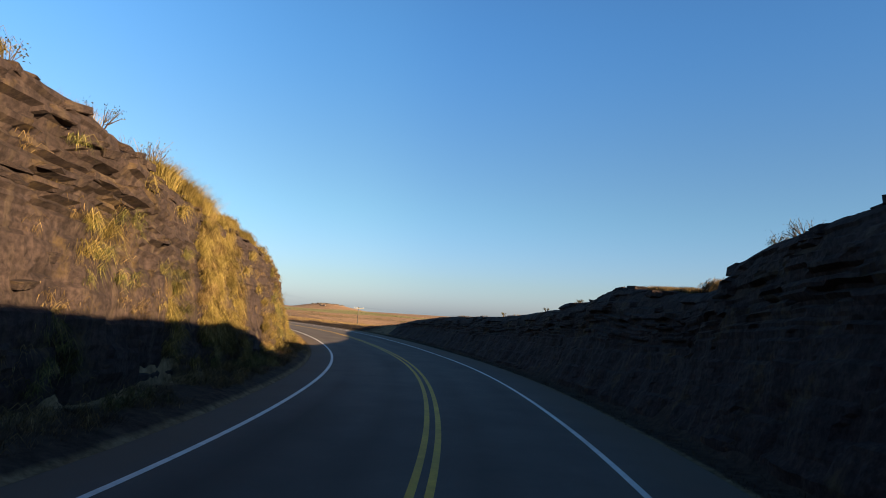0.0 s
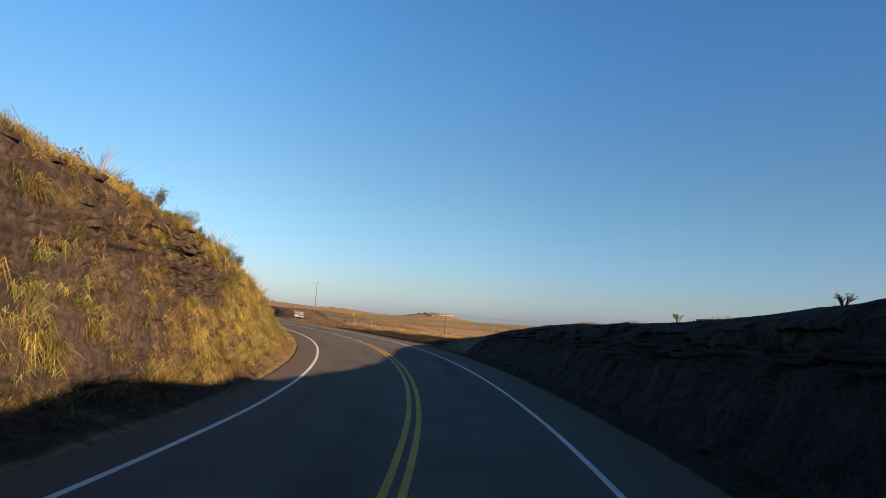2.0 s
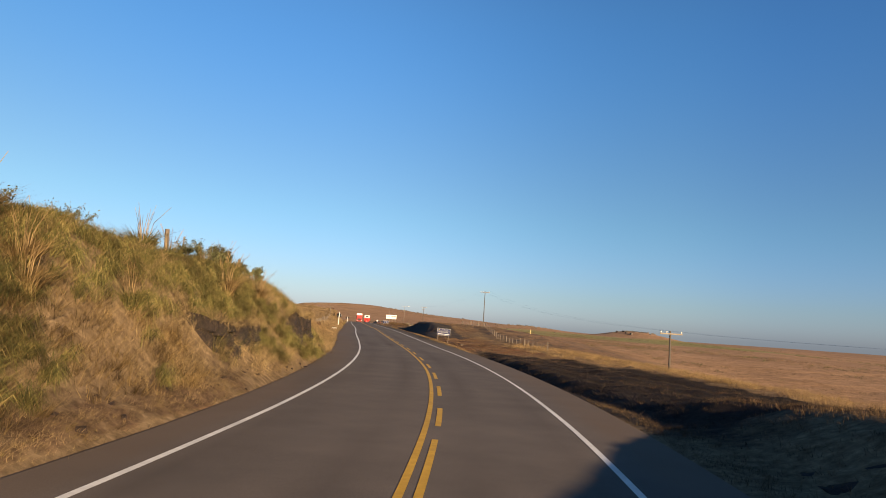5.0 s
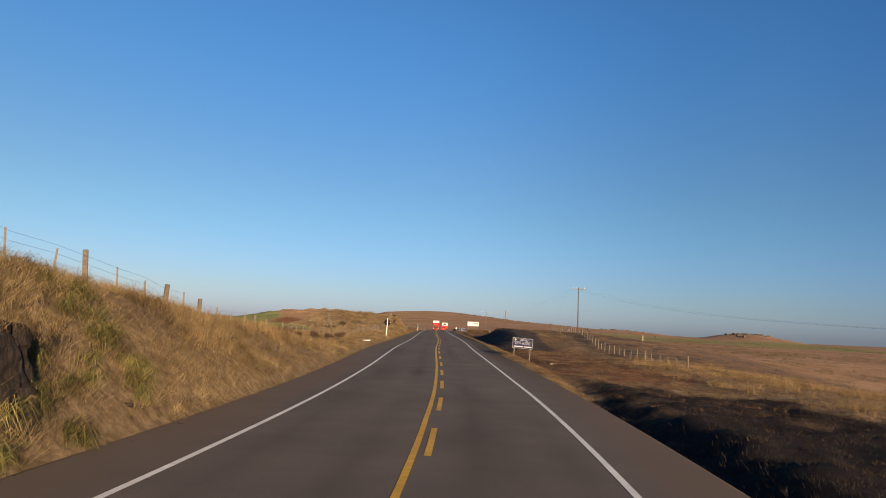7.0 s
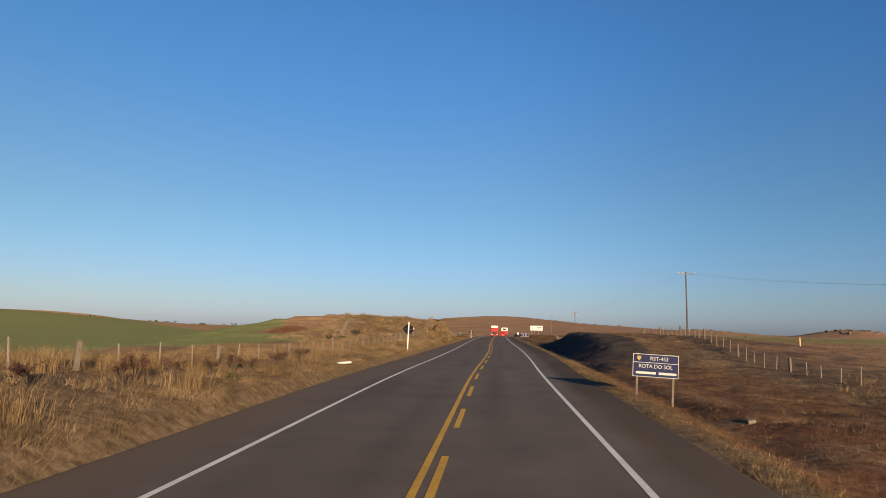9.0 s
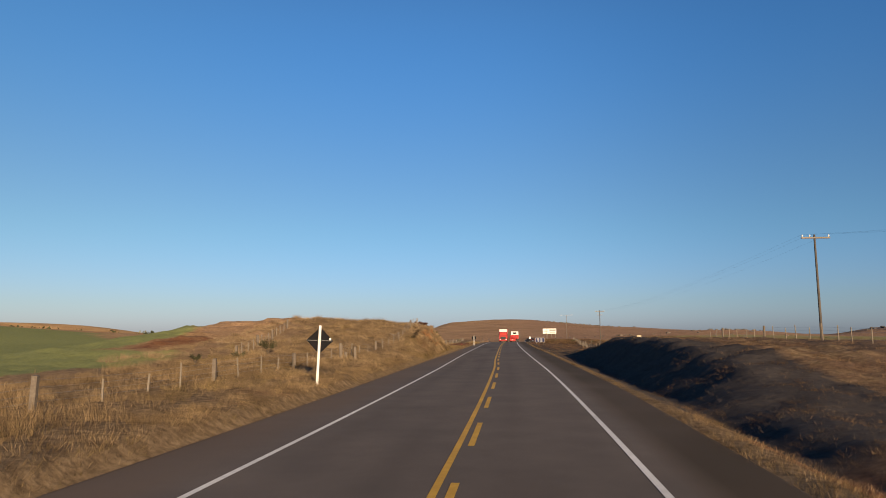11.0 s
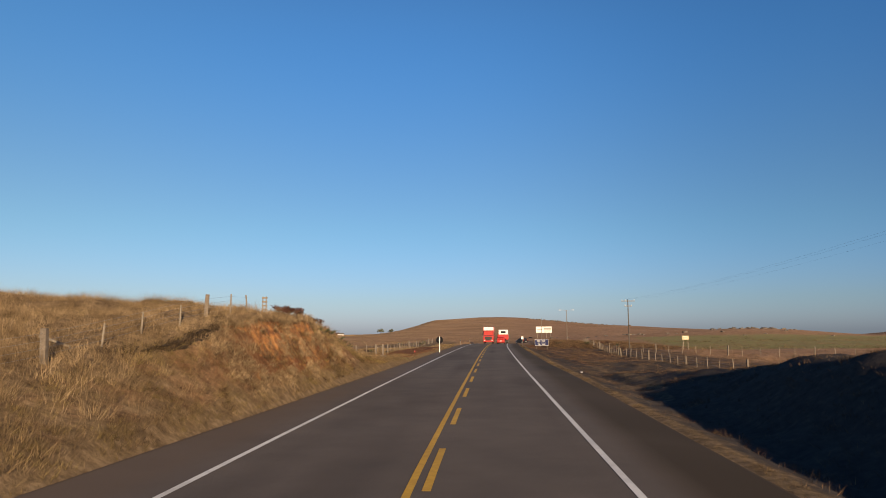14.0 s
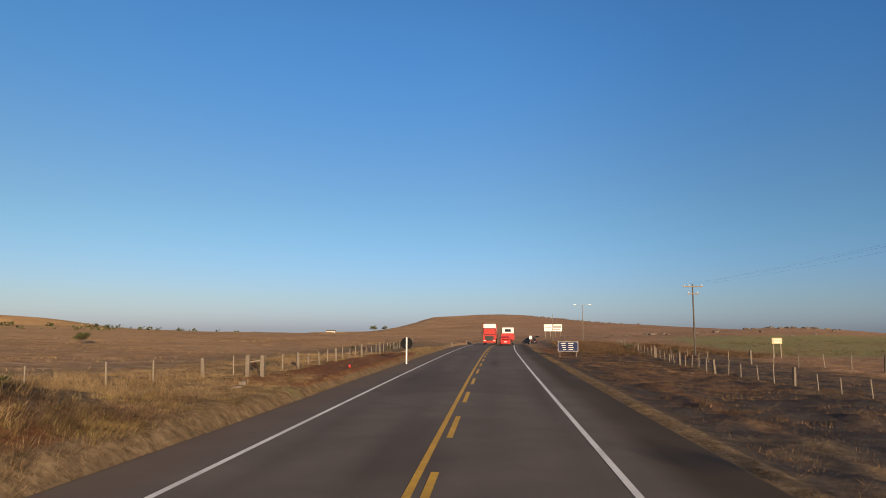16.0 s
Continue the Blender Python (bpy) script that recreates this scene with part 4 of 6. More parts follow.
low_r = blades(scatter(R, 36000, 170, 330, 4.24, 5.3, lambda s, d, x, y: smooth(170, 184, s) * smooth(0.06, 0.12, d - shoulder_right(s)) * (1 - smooth(0.28, 0.55, d - shoulder_right(s))) * (0.3 + 0.8 * smooth(-0.3, 0.2, wobble(x, y, 0.8, 2, 65)))), 6, 0.075, 0.10, 0.004, 0.9, R, False)
far_r = blades(scatter(R, 24000, 80, 400, 28, 100, clumpy(9, -0.3, 0.4, 37)), 6, 0.22, 0.35, 0.02, 0.8, R, False)
FIELD = blades_material("russet field grass", (0.0, (0.044, 0.028, 0.017)), (0.35, (0.105, 0.068, 0.041)), (0.75, (0.170, 0.114, 0.069)), (1.0, (0.24, 0.170, 0.106)))
meadow("dry_grass", FIELD, "russet dry grass of the open field", short_r, mid_r, far_r)
EDGE = blades_material("dusty verge grass", (0.0, (0.05, 0.037, 0.022)), (0.4, (0.105, 0.077, 0.043)), (0.8, (0.167, 0.124, 0.071)), (1.0, (0.248, 0.192, 0.118)))
meadow("verge_grass", EDGE, "dusty brown grass fringe along the asphalt", edge_r, low_r)
VERGE = blades_material("low olive verge grass", (0.0, (0.056, 0.043, 0.016)), (0.45, (0.124, 0.096, 0.036)), (0.8, (0.186, 0.146, 0.059)), (1.0, (0.248, 0.198, 0.093)))
meadow("verge_grass", VERGE, "thin yellow-green grass fringe of the paved shoulder", edge_l)
BRUSH = blades_material("dark russet verge brush", (0.0, (0.030, 0.020, 0.013)), (0.45, (0.072, 0.047, 0.029)), (0.8, (0.128, 0.088, 0.052)), (1.0, (0.21, 0.155, 0.092)))
remnant_r = blades(scatter(R, 5200, 164, 200, 5.8, 12, lambda s, d, x, y: clumpy(1.3, 0.0, 0.4, 92)(s, d, x, y) * (1 - smooth(186, 200, s))), 12, 0.13, 0.22, 0.004, 1.1, R, False)
meadow("verge_brush", BRUSH, "dark russet brush along the scorched verge", brush_r, remnant_r)
heap = blades(scatter(R, 4200, 300, 360, 8, 30, lambda s, d, x, y: clumpy(3, -0.3, 0.2, 79)(s, d, x, y) * smooth(305, 315, s)), 24, 0.5, 0.6, 0.010, 0.8, R, False)
meadow("brown_scrub", BRUSH, "brown dry scrub on the rise beside the highway", heap)
scrub = blades(scatter(R, 15000, 60, 420, 30, 230, clumpy(14, 0.0, 0.5, 73)), 9, 0.4, 0.7, 0.03, 0.5, R, False)
meadow("field_scrub", LEAF, "low dark scrub scattered over the pasture", scrub)
strip = blades(scatter(R, 24000, 92, 170, 10, 32, lambda s, d, x, y: clumpy(2.4, -0.05, 0.35, 38)(s, d, x, y) * (1 - smooth(154, 170, s)) * (1 - smooth(22, 32, d)) * smooth(0, 1.5, d - lerp(s, (108, 16.5), (118, 16), (126, 14), (134, 12), (150, 13), (165, 16)))), 10, 0.52, 0.26, 0.0042, 0.55, R, False)
reeds = blades(scatter(R, 5200, 112, 166, -8.4, -14, lambda s, d, x, y: clumpy(1.7, 0.0, 0.35, 61)(s, d, x, y) * smooth(112, 120, s) * (1 - smooth(148, 166, s))), 14, 0.66, 0.22, 0.0042, 0.42, R)
meadow("tall_straw_grass", PALE, "tall pale straw grass beyond the ditch", strip)
meadow("tall_straw_grass", PALE, "tall dry seed grass along the roadside fence", reeds)
burnt_tufts = blades(scatter(R, 34000, 76, 150, 5.2, 28, lambda s, d, x, y: zones(s, d, x, y)[..., 0] * (0.4 + 0.6 * smooth(-0.2, 0.3, wobble(x, y, 1.2, 2, 39)))), 8, 0.16, 0.15, 0.006, 0.8, R, False)
meadow("charred_grass", CHAR, "blackened burnt grass tufts beside the ditch", burnt_tufts)
# paler copy of the charred grass, brightening the bank where it lies in shade
CHAR_LIGHTENED = blades_material("lightened burnt grass", (0.0, (0.024, 0.022, 0.022)), (0.6, (0.050, 0.043, 0.040)), (0.9, (0.068, 0.055, 0.046)), (1.0, (0.10, 0.078, 0.058)))
lightened_tufts = blades(scatter(R, 26000, 150, 300, 5.3, 28, lambda s, d, x, y: zones(s, d, x, y)[..., 0] * (0.4 + 0.6 * smooth(-0.2, 0.3, wobble(x, y, 1.2, 2, 39)))), 8, 0.13, 0.15, 0.005, 0.9, R, False)
meadow("charred_grass", CHAR_LIGHTENED, "burnt grass on the bank, coloured paler to lift its shade", lightened_tufts)

def scree(s, d):
    """The stretch of bare broken rock in the upper face, near the end of the cutting."""
    return smooth(47.5, 49.5, s) * (1 - smooth(53.5, 56.0, s)) * smooth(8.45, 8.75, -d) * (1 - smooth(9.9, 10.3, -d))


slope = lambda s, d, x, y: (1 - scree(s, d)) * smooth(-6.9, -7.9, d) * (0.12 + 0.88 * smooth(-0.25, 0.15, wobble(x, y, 1.3, 3, 41))) * smooth(56, 66, s)
slope_gold = blades(scatter(R, 8500, 54, 86, -6.8, -14, slope), 13, 0.40, 0.17, 0.006, 0.85, R, False)
slope_brown = blades(scatter(R, 15000, 82, 126, -6.8, -14, slope), 14, 0.36, 0.2, 0.0036, 0.8, R, False)
slope_olive = blades(scatter(R, 10000, 54, 112, -7.6, -13, lambda s, d, x, y: slope(s, d, x, y) * smooth(-0.05, 0.35, wobble(x, y, 3.5, 3, 42))), 13, 0.48, 0.16, 0.0065, 0.75, R, False)
top_gold = blades(scatter(R, 9000, -10, 66, -9.7, -13, clumpy(1.8, -0.3, 0.3, 43)), 11, 0.42, 0.16, 0.006, 0.5, R)
foot_dry = blades(scatter(R, 11000, -6, 70, -6.9, -8.5, clumpy(1.2, -0.2, 0.3, 69)), 7, 0.18, 0.13, 0.006, 0.7, R, False)
crest_r = blades(scatter(R, 5000, -6, 96, 7.8, 11, clumpy(2.2, -0.1, 0.5, 44)), 8, 0.17, 0.15, 0.005, 0.5, R)
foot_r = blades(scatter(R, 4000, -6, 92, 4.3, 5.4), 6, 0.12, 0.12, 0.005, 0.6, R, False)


def hanging(n, s0, s1, rng, scale, lo):
    """Points of tussocks rooted in the rock face."""
    s, u = rng.uniform(s0, s1, n), rng.uniform(0.03, 1.0, n)
    bare = np.maximum(smooth(0.55, 0.68, u) * (1 - smooth(50, 58, s)) * smooth(-0.35, 0.1, wobble(s, u * 0, 6, 2, 52)), 0.8 * smooth(26.5, 28.5, s) * (1 - smooth(40, 46, s)) * smooth(0.3, 0.5, u))
    bare = np.maximum(bare, 1.15 * smooth(0.38, 0.5, u) * (1 - smooth(0.95, 1.0, u)) * smooth(47.5, 49.5, s) * (1 - smooth(53.5, 56.0, s)))
    keep = (wobble(s, u * 5, scale, 3, 51) > lo - 0.25 * smooth(20, 66, s)) & (rng.uniform(0, 1, n) > 0.85 * bare)
    s, u = s[keep], u[keep]
    d, z = np.zeros(len(s)), np.zeros(len(s))
    for i in range(len(s)):
        a, b = face_points(-1, s[i : i + 1], 10.3, u[i : i + 1])
        d[i], z[i] = a[0, 0], b[0, 0]
    x, y, zr = place(s, -d + 0.16)
    return np.stack([x, y, zr + z], 1)


def droop(points, count, length, rng, width=0.009):
    """Tussocks that arch out of a steep face towards the road and hang."""
    n = len(points) * count
    base = np.repeat(points, count, 0) + rng.normal(0, 0.09, (n, 3))
    i = np.clip(np.searchsorted(LINE[:, 1], base[:, 1]), 0, len(LINE) - 1)
    nrm = NORMAL[i]
    side = rng.normal(0, 0.65, n)
    outw = rng.uniform(0.25, 0.75, n)
    L = length * rng.uniform(0.5, 1.15, n)
    dirx = np.stack([nrm[:, 0] * outw - nrm[:, 1] * side, nrm[:, 1] * outw + nrm[:, 0] * side], 1)
    mid = base + np.concatenate([dirx * 0.45 * L[:, None], (0.32 * L)[:, None]], 1)
    tip = base + np.concatenate([dirx * 0.95 * L[:, None], (rng.uniform(-0.55, 0.25, n) * L)[:, None]], 1)
    face = rng.uniform(0, 2 * np.pi, n)
    across = np.stack([np.cos(face), np.sin(face), 0 * face], 1) * width
    v = np.stack([base - across, base + across, mid - across, mid + across, tip], 1).reshape(-1, 3)
    k = np.arange(n)[:, None] * 5
    return v, np.stack([k + [0, 1, 3], k + [0, 3, 2], k + [2, 3, 4]], 1).reshape(-1, 3)


def slope_points(n, s0, s1, d0, d1, scale, lo, seed):
    grown = clumpy(scale, lo, lo + 0.2, seed)
    return scatter(R, n, s0, s1, d0, d1, lambda s, d, x, y: grown(s, d, x, y) * (1 - scree(s, d))) + np.array([0, 0, 0.05])


heath = blades(scatter(R, 6800, 188, 250, -8.2, -24, lambda s, d, x, y: clumpy(1.5, -0.3, 0.25, 63)(s, d, x, y) * smooth(188, 206, s) * (1 - 0.5 * np.clip(zones(s, d, x, y)[..., 2] * 1.5, 0, 1))), 36, 0.38, 0.28, 0.0036, 0.6, R, False)
HEATH = blades_material("grey-brown heath tussocks", (0.0, (0.115, 0.086, 0.053)), (0.4, (0.195, 0.149, 0.092)), (0.8, (0.265, 0.208, 0.134)), (1.0, (0.325, 0.262, 0.175)))
cut_tufts = droop(slope_points(460, 227, 244, -7.4, -9.4, 0.9, -0.15, 72) + np.array([0, 0, 0.12]), 34, 0.3, R, 0.005)
turf = droop(lip_d[::2] + R.normal(0, 0.06, lip_d[::2].shape), 34, 0.26, R, 0.0045)
TURF_AND_SHADE = blades_material("dark peaty turf and shade-dark grass", (0.0, (0.025, 0.019, 0.012)), (0.6, (0.062, 0.046, 0.028)), (1.0, (0.124, 0.093, 0.056)))
meadow("dark_turf_edge", TURF_AND_SHADE, "dark brown turf edge along the bank", turf)
knoll_olive = blades(scatter(R, 2200, 168, 246, -8.6, -20, clumpy(2.6, 0.05, 0.4, 87)), 30, 0.30, 0.26, 0.004, 0.8, R, False)
foot_olive = blades(scatter(R, 6500, 216, 258, -7.3, -9.8, clumpy(0.9, -0.25, 0.25, 89)), 14, 0.16, 0.17, 0.0036, 0.9, R, False)
foot_dark = blades(scatter(R, 5000, 216, 258, -7.3, -9.8, clumpy(1.2, -0.2, 0.3, 90)), 14, 0.17, 0.17, 0.0036, 0.9, R, False)
meadow("dark_verge_grass", BRUSH, "dark russet grass below the earth cut", foot_dark)
meadow("olive_heath_grass", VERGE, "olive grass between the brown tussocks of the knoll", knoll_olive, foot_olive)
lips = droop(lip_c[::2], 40, 0.36, R, 0.006)
meadow("heath_tussocks", HEATH, "grey-brown tussocks over the roadside knoll", heath, lips, cut_tufts)


slope_hang = droop(np.concatenate([slope_points(300, 46, 86, -7.5, -11.5, 3.2, 0.0, 64)]), 70, 0.6, R, 0.005)
slope_green = droop(np.concatenate([slope_points(620, 50, 112, -7.4, -11.0, 4.0, 0.0, 65), slope_points(420, 56, 80, -7.5, -9.4, 2.4, -0.1, 78), slope_points(260, 80, 98, -8.6, -11.2, 1.5, -0.5, 75), slope_points(150, 94, 101, -7.2, -9.4, 1.2, -0.2, 85), slope_points(50, 100, 109, -7.05, -7.4, 1.0, -0.2, 88)]), 90, 0.6, R, 0.005)
slope_dry = droop(slope_points(560, 44, 86, -7.0, -11.0, 2.2, -0.1, 66), 46, 0.5, R, 0.005)
slope_dull = droop(np.concatenate([slope_points(620, 84, 122, -7.0, -11.4, 2.2, -0.15, 66), lip_a[::3], lip_b[::4]]), 44, 0.42, R, 0.0042)
crest_s = R.uniform(-6, 56, 420)
crest_s = crest_s[wobble(crest_s, crest_s * 0, 5, 3, 76) > -0.15]
crest_d = np.array([face_points(-1, np.array([k]), 10.3, np.array([0.97]))[0][0, 0] for k in crest_s])
crest_hang = droop(ground_at(crest_s, -crest_d - R.uniform(0, 0.5, len(crest_s))) + np.array([0, 0, 0.1]), 60, 0.55, R, 0.005)
hang_gold = droop(hanging(480, -4, 66, R, 1.4, 0.16), 100, 0.7, R, 0.006)
gully_s, gully_u = R.uniform(22.6, 28.4, 300), R.uniform(0.05, 0.98, 300)
gully_s = gully_s - 1.6 * (1 - gully_u) + 0.6
gully = np.array([[a[0, 0], b[0, 0]] for a, b in (face_points(-1, np.array([k]), 10.3, np.array([u])) for k, u in zip(gully_s, gully_u))])
gx_l, gy_l, gz_l = place(gully_s, -gully[:, 0] + 0.14)
gully_at = np.stack([gx_l, gy_l, gz_l + gully[:, 1]], 1)[wobble(gully_s, gully_u * 5, 1.1, 2, 53) > -0.08]
hang_gully = droop(gully_at[::2], 70, 0.6, R, 0.006)
hang_gully_dull = droop(gully_at[1::2], 70, 0.5, R, 0.006)
bunch_at = scatter(R, 260, 20.8, 26.6, -9.5, -10.7)
crest_bunch = blades(bunch_at, 60, 0.72, 0.22, 0.006, 0.6, R)
fringe_r = blades(scatter(R, 900, 22.2, 26.9, 7.7, 8.6), 14, 0.24, 0.14, 0.004, 0.5, R)
spray_r = droop(scatter(R, 10, 21.2, 22.2, 7.7, 8.2) + np.array([0, 0, 0.1]), 70, 0.75, R, 0.006)
hang_olive = droop(hanging(560, 0, 66, R, 3.0, 0.12), 70, 0.5, R, 0.006)
hang_dry = droop(np.concatenate([hanging(800, -4, 46, R, 2.6, 0.05), hanging(1100, 46, 66, R, 2.6, -0.3)]), 30, 0.36, R, 0.005)
foot_tufts = droop(slope_points(420, 4, 74, -7.0, -8.4, 1.5, -0.1, 67), 46, 0.42, R, 0.005)
foot_green = droop(slope_points(240, 10, 74, -7.2, -8.4, 2.2, 0.0, 68), 50, 0.42, R, 0.005)
BANK = blades_material("dull brown bank grass", (0.0, (0.060, 0.046, 0.025)), (0.4, (0.155, 0.119, 0.064)), (0.8, (0.24, 0.188, 0.105)), (1.0, (0.33, 0.268, 0.160)))
meadow("brown_bank_grass", BANK, "dull brown dry grass on the roadside bank", slope_brown, slope_dull)
meadow("golden_bunch_grass", GOLD, "golden bunch grass on the rocky bank", slope_gold, top_gold, hang_dry, slope_dry, foot_tufts, fringe_r, spray_r, hang_gully_dull)
meadow("yellow_tussock_grass", HANG, "yellow-green tussocks hanging from the rock face", hang_gold, slope_hang, crest_hang, hang_gully, crest_bunch)
meadow("olive_bunch_grass", OLIVE, "olive green bunch grass among golden tufts", slope_olive, hang_olive, slope_green, foot_green)
# the dark brush colour puts the cutting's shade into the foot grass
meadow("dry_grass", BRUSH, "short dry grass of the cutting, its foot darkened for shade", foot_dry, crest_r)
# the turf's dark colour paints the bank's shade into this grass
meadow("dark_verge_grass", TURF_AND_SHADE, "sparse grass coloured dark for the shade below the bank", foot_r)


# fallen straw and stones along the foot of the bank
straw_s, straw_d = R.uniform(36, 116, 2600), R.uniform(-6.5, -7.7, 2600)
straw_at = ground_at(straw_s, straw_d)[wobble(straw_s, straw_d * 3, 1.6, 3, 84) > -0.2]
meadow("fallen_straw", PALE, "matted fallen straw along the foot of the bank", blades(straw_at, 9, 0.07, 0.28, 0.0045, 5.0, R, False))
rng = random.Random(47)
for k in range(110):
    s, d = rng.uniform(40, 112), rng.uniform(-6.55, -7.9)
    ob = new("fallen_rock", rng.choice(SLABS))
    w = rng.uniform(0.05, 0.15)
    ob.matrix_basis = Matrix.Translation(spot(s, d) + Vector((0, 0, w * 0.1))) @ Euler((rng.uniform(-0.4, 0.4), rng.uniform(-0.4, 0.4), rng.uniform(0, 3))).to_matrix().to_4x4() @ Matrix.Diagonal((w, w * rng.uniform(0.6, 1), w * rng.uniform(0.4, 0.7), 1))
    tagged(ob, "small brown fallen rock at the foot of the bank", "rock", "fallen rocks")


# ---- shrubs, tussocks and trees ----
def shrub(at, height, width, leaf_mat, label, seed, leaves=260, leaf=0.05, bare=0.5):
    r = random.Random(seed)
    ob = thing("shrub", at, r.uniform(0, 360), label, "shrub")
    stems, tips = [], []
    for k in range(r.randint(5, 8)):
        a, o = r.uniform(0, 2 * math.pi), r.uniform(0.25, 1.0)
        p = Vector((0, 0, -0.05))
        q = Vector((math.cos(a) * width * 0.22 * o, math.sin(a) * width * 0.22 * o, height * r.uniform(0.35, 0.5)))
        stems.append(rod_bm(p, q, 0.022, 0.014, 5))
        for j in range(r.randint(3, 5)):
            b = a + r.uniform(-1.1, 1.1)
            e = q + Vector((math.cos(b) * width * r.uniform(0.08, 0.32), math.sin(b) * width * r.uniform(0.08, 0.32), height * r.uniform(0.15, 0.5)))
            stems.append(rod_bm(q, e, 0.012, 0.004, 4))
            tips.append((q, e))
    part("stem", join_bm(*stems), TWIG, ob)
    v, f = [], []
    for k in range(leaves):
        q, e = r.choice(tips)
        c = q.lerp(e, r.uniform(bare, 1.12)) + Vector((r.gauss(0, 1), r.gauss(0, 1), r.gauss(0, 0.8))) * height * 0.06
        u = Vector((r.gauss(0, 1), r.gauss(0, 1), r.gauss(0, 1))).normalized() * leaf * r.uniform(0.6, 1.4)
        w = u.orthogonal().normalized() * leaf * 0.5
        n = len(v)
        v += [c - u, c + w, c + u, c - w]
        f.append((n, n + 1, n + 2, n + 3))
    mesh_object("foliage", v, f, leaf_mat, ob)
    return ob


def tussock(at, height, label, seed, stalks=11):
    """A pampas clump: a fountain of arching leaves and pale upright stalks."""
    r, rn = random.Random(seed), np.random.RandomState(seed)
    ob = thing("pampas_tussock", at, r.uniform(0, 360), label, "grass clump", "pampas tussocks")
    v, f = blades(np.zeros((1, 3)), 420, height * 0.62, 0.24, 0.011, 0.75, rn)
    leaves = big_mesh("leaves", v, f, OLIVE if seed % 2 else GOLD)
    leaves.parent = ob
    for k in range(stalks):
        a, t = r.uniform(0, 6.28), r.uniform(0.05, 0.45)
        h = height * r.uniform(0.75, 1.15)
        p = Vector((0.12 * math.cos(a), 0.12 * math.sin(a), 0.1))
        q = p + Vector((math.cos(a) * t * h * 0.35, math.sin(a) * t * h * 0.35, h * 0.6))
        part("stalk", join_bm(rod_bm(p, q, 0.010, 0.008, 4), rod_bm(q, p + Vector((math.cos(a) * t * h * 1.2, math.sin(a) * t * h * 1.2, h)), 0.008, 0.004, 4)), PALE, ob, "pale dry flower stalk")
    return ob


protos = [tussock((0, 0, -50), 1.2, "pampas grass clump with pale dry stalks", k) for k in range(4)]
rng = random.Random(21)
for k in range(34):
    s = rng.uniform(56, 104) if k < 28 else rng.uniform(30, 56)
    d = rng.uniform(-8.6, -11.8) if k < 28 else rng.uniform(-10.4, -12)
    m = Matrix.Translation(spot(s, d)) @ Matrix.Rotation(rng.uniform(0, 6.28), 4, "Z") @ Matrix.Scale(rng.uniform(0.7, 1.15), 4)
    copy_thing(protos[k % 4], m)
for k, (s, d) in enumerate(((22, -10.6), (47, -10.4), (77, -9.0), (96, -10.2))):
    protos[k].matrix_basis = Matrix.Translation(spot(s, d))

rng = random.Random(33)
for k in range(15):
    s, d = 10 + k * 3.9 + rng.uniform(-1, 1), rng.uniform(-9.9, -10.8)
    shrub(spot(s, d), rng.uniform(0.7, 1.35), rng.uniform(0.8, 1.4), LEAF, "thin grey-green shrub on the crest of the cutting", 100 + k, 130, 0.035, 0.7)
for k in range(11):
    s, d = 50 + k * 2.4 + rng.uniform(-0.8, 0.8), rng.uniform(-10.3, -11.1)
    shrub(spot(s, d), rng.uniform(0.95, 1.5), rng.uniform(1.0, 1.7), LEAF, "leafy grey-green shrub on the crest of the bank", 150 + k, 620, 0.032, 0.3)
for k, (s, d, h, w) in enumerate(((92.6, -10.6, 0.9, 1.2), (94.2, -10.4, 1.1, 1.1), (95.8, -10.3, 1.15, 1.0), (97.3, -10.3, 1.05, 0.9), (99.6, -10.4, 0.7, 0.7), (101.2, -10.2, 0.6, 0.6), (103.4, -10.3, 0.8, 0.8), (106.0, -10.6, 0.6, 0.7))):
    shrub(spot(s, d), h, w, CREST_LEAF, "leafy grey-green shrub on the crest of the bank", 180 + k, 1100, 0.040, 0.1)
for k in range(16):
    s, d = 76 + k * 3.4 + rng.uniform(-1, 1), rng.uniform(-11.2, -13.5)
    shrub(spot(s, d), rng.uniform(0.6, 1.3) * (0.45 if s > 108 else 1), rng.uniform(0.8, 1.5) * (0.5 if s > 108 else 1), CREST_LEAF, "leafy green shrub on the grassy bank", 200 + k, 420, 0.035, 0.4)
for k in range(5):
    shrub(spot(246 + k * 1.3, -10.3 - rng.uniform(0, 1.4)), rng.uniform(0.5, 1.0), 1.2, RUSSET, "russet scrub at the end of the earth cut", 300 + k, 420, 0.04, 0.3)
for k in range(16):
    shrub(spot(239.5 + k * 0.85 + rng.uniform(-0.3, 0.3), -9.9 - rng.uniform(0, 1.2) - 0.02 * k), rng.uniform(0.45, 0.75) * (1 - 0.03 * k), rng.uniform(0.9, 1.3), RUSSET, "dense russet scrub on the knoll crest", 320 + k, 1300, 0.030, 0.0)
for k in range(8):
    shrub(spot(242.5 + k * 1.2, -8.9 - rng.uniform(0, 0.8)), rng.uniform(0.25, 0.4), 0.9, LEAF, "low olive shrub on the knoll slope", 340 + k, 420, 0.028, 0.1)
for k, s in enumerate((17.2, 18.4)):
    shrub(spot(s, 8.2), 0.75, 1.3, LEAF, "thin leafless shrub on the rocky crest", 420 + k, 240, 0.022, 0.55)
for k, s in enumerate((36.9, 42.3, 52)):
    shrub(spot(s, rng.uniform(8.0, 8.6)), rng.uniform(0.3, 0.42), 0.5, LEAF, "thin dark shrub on the shaded bank", 400 + k, 160, 0.022, 0.5)
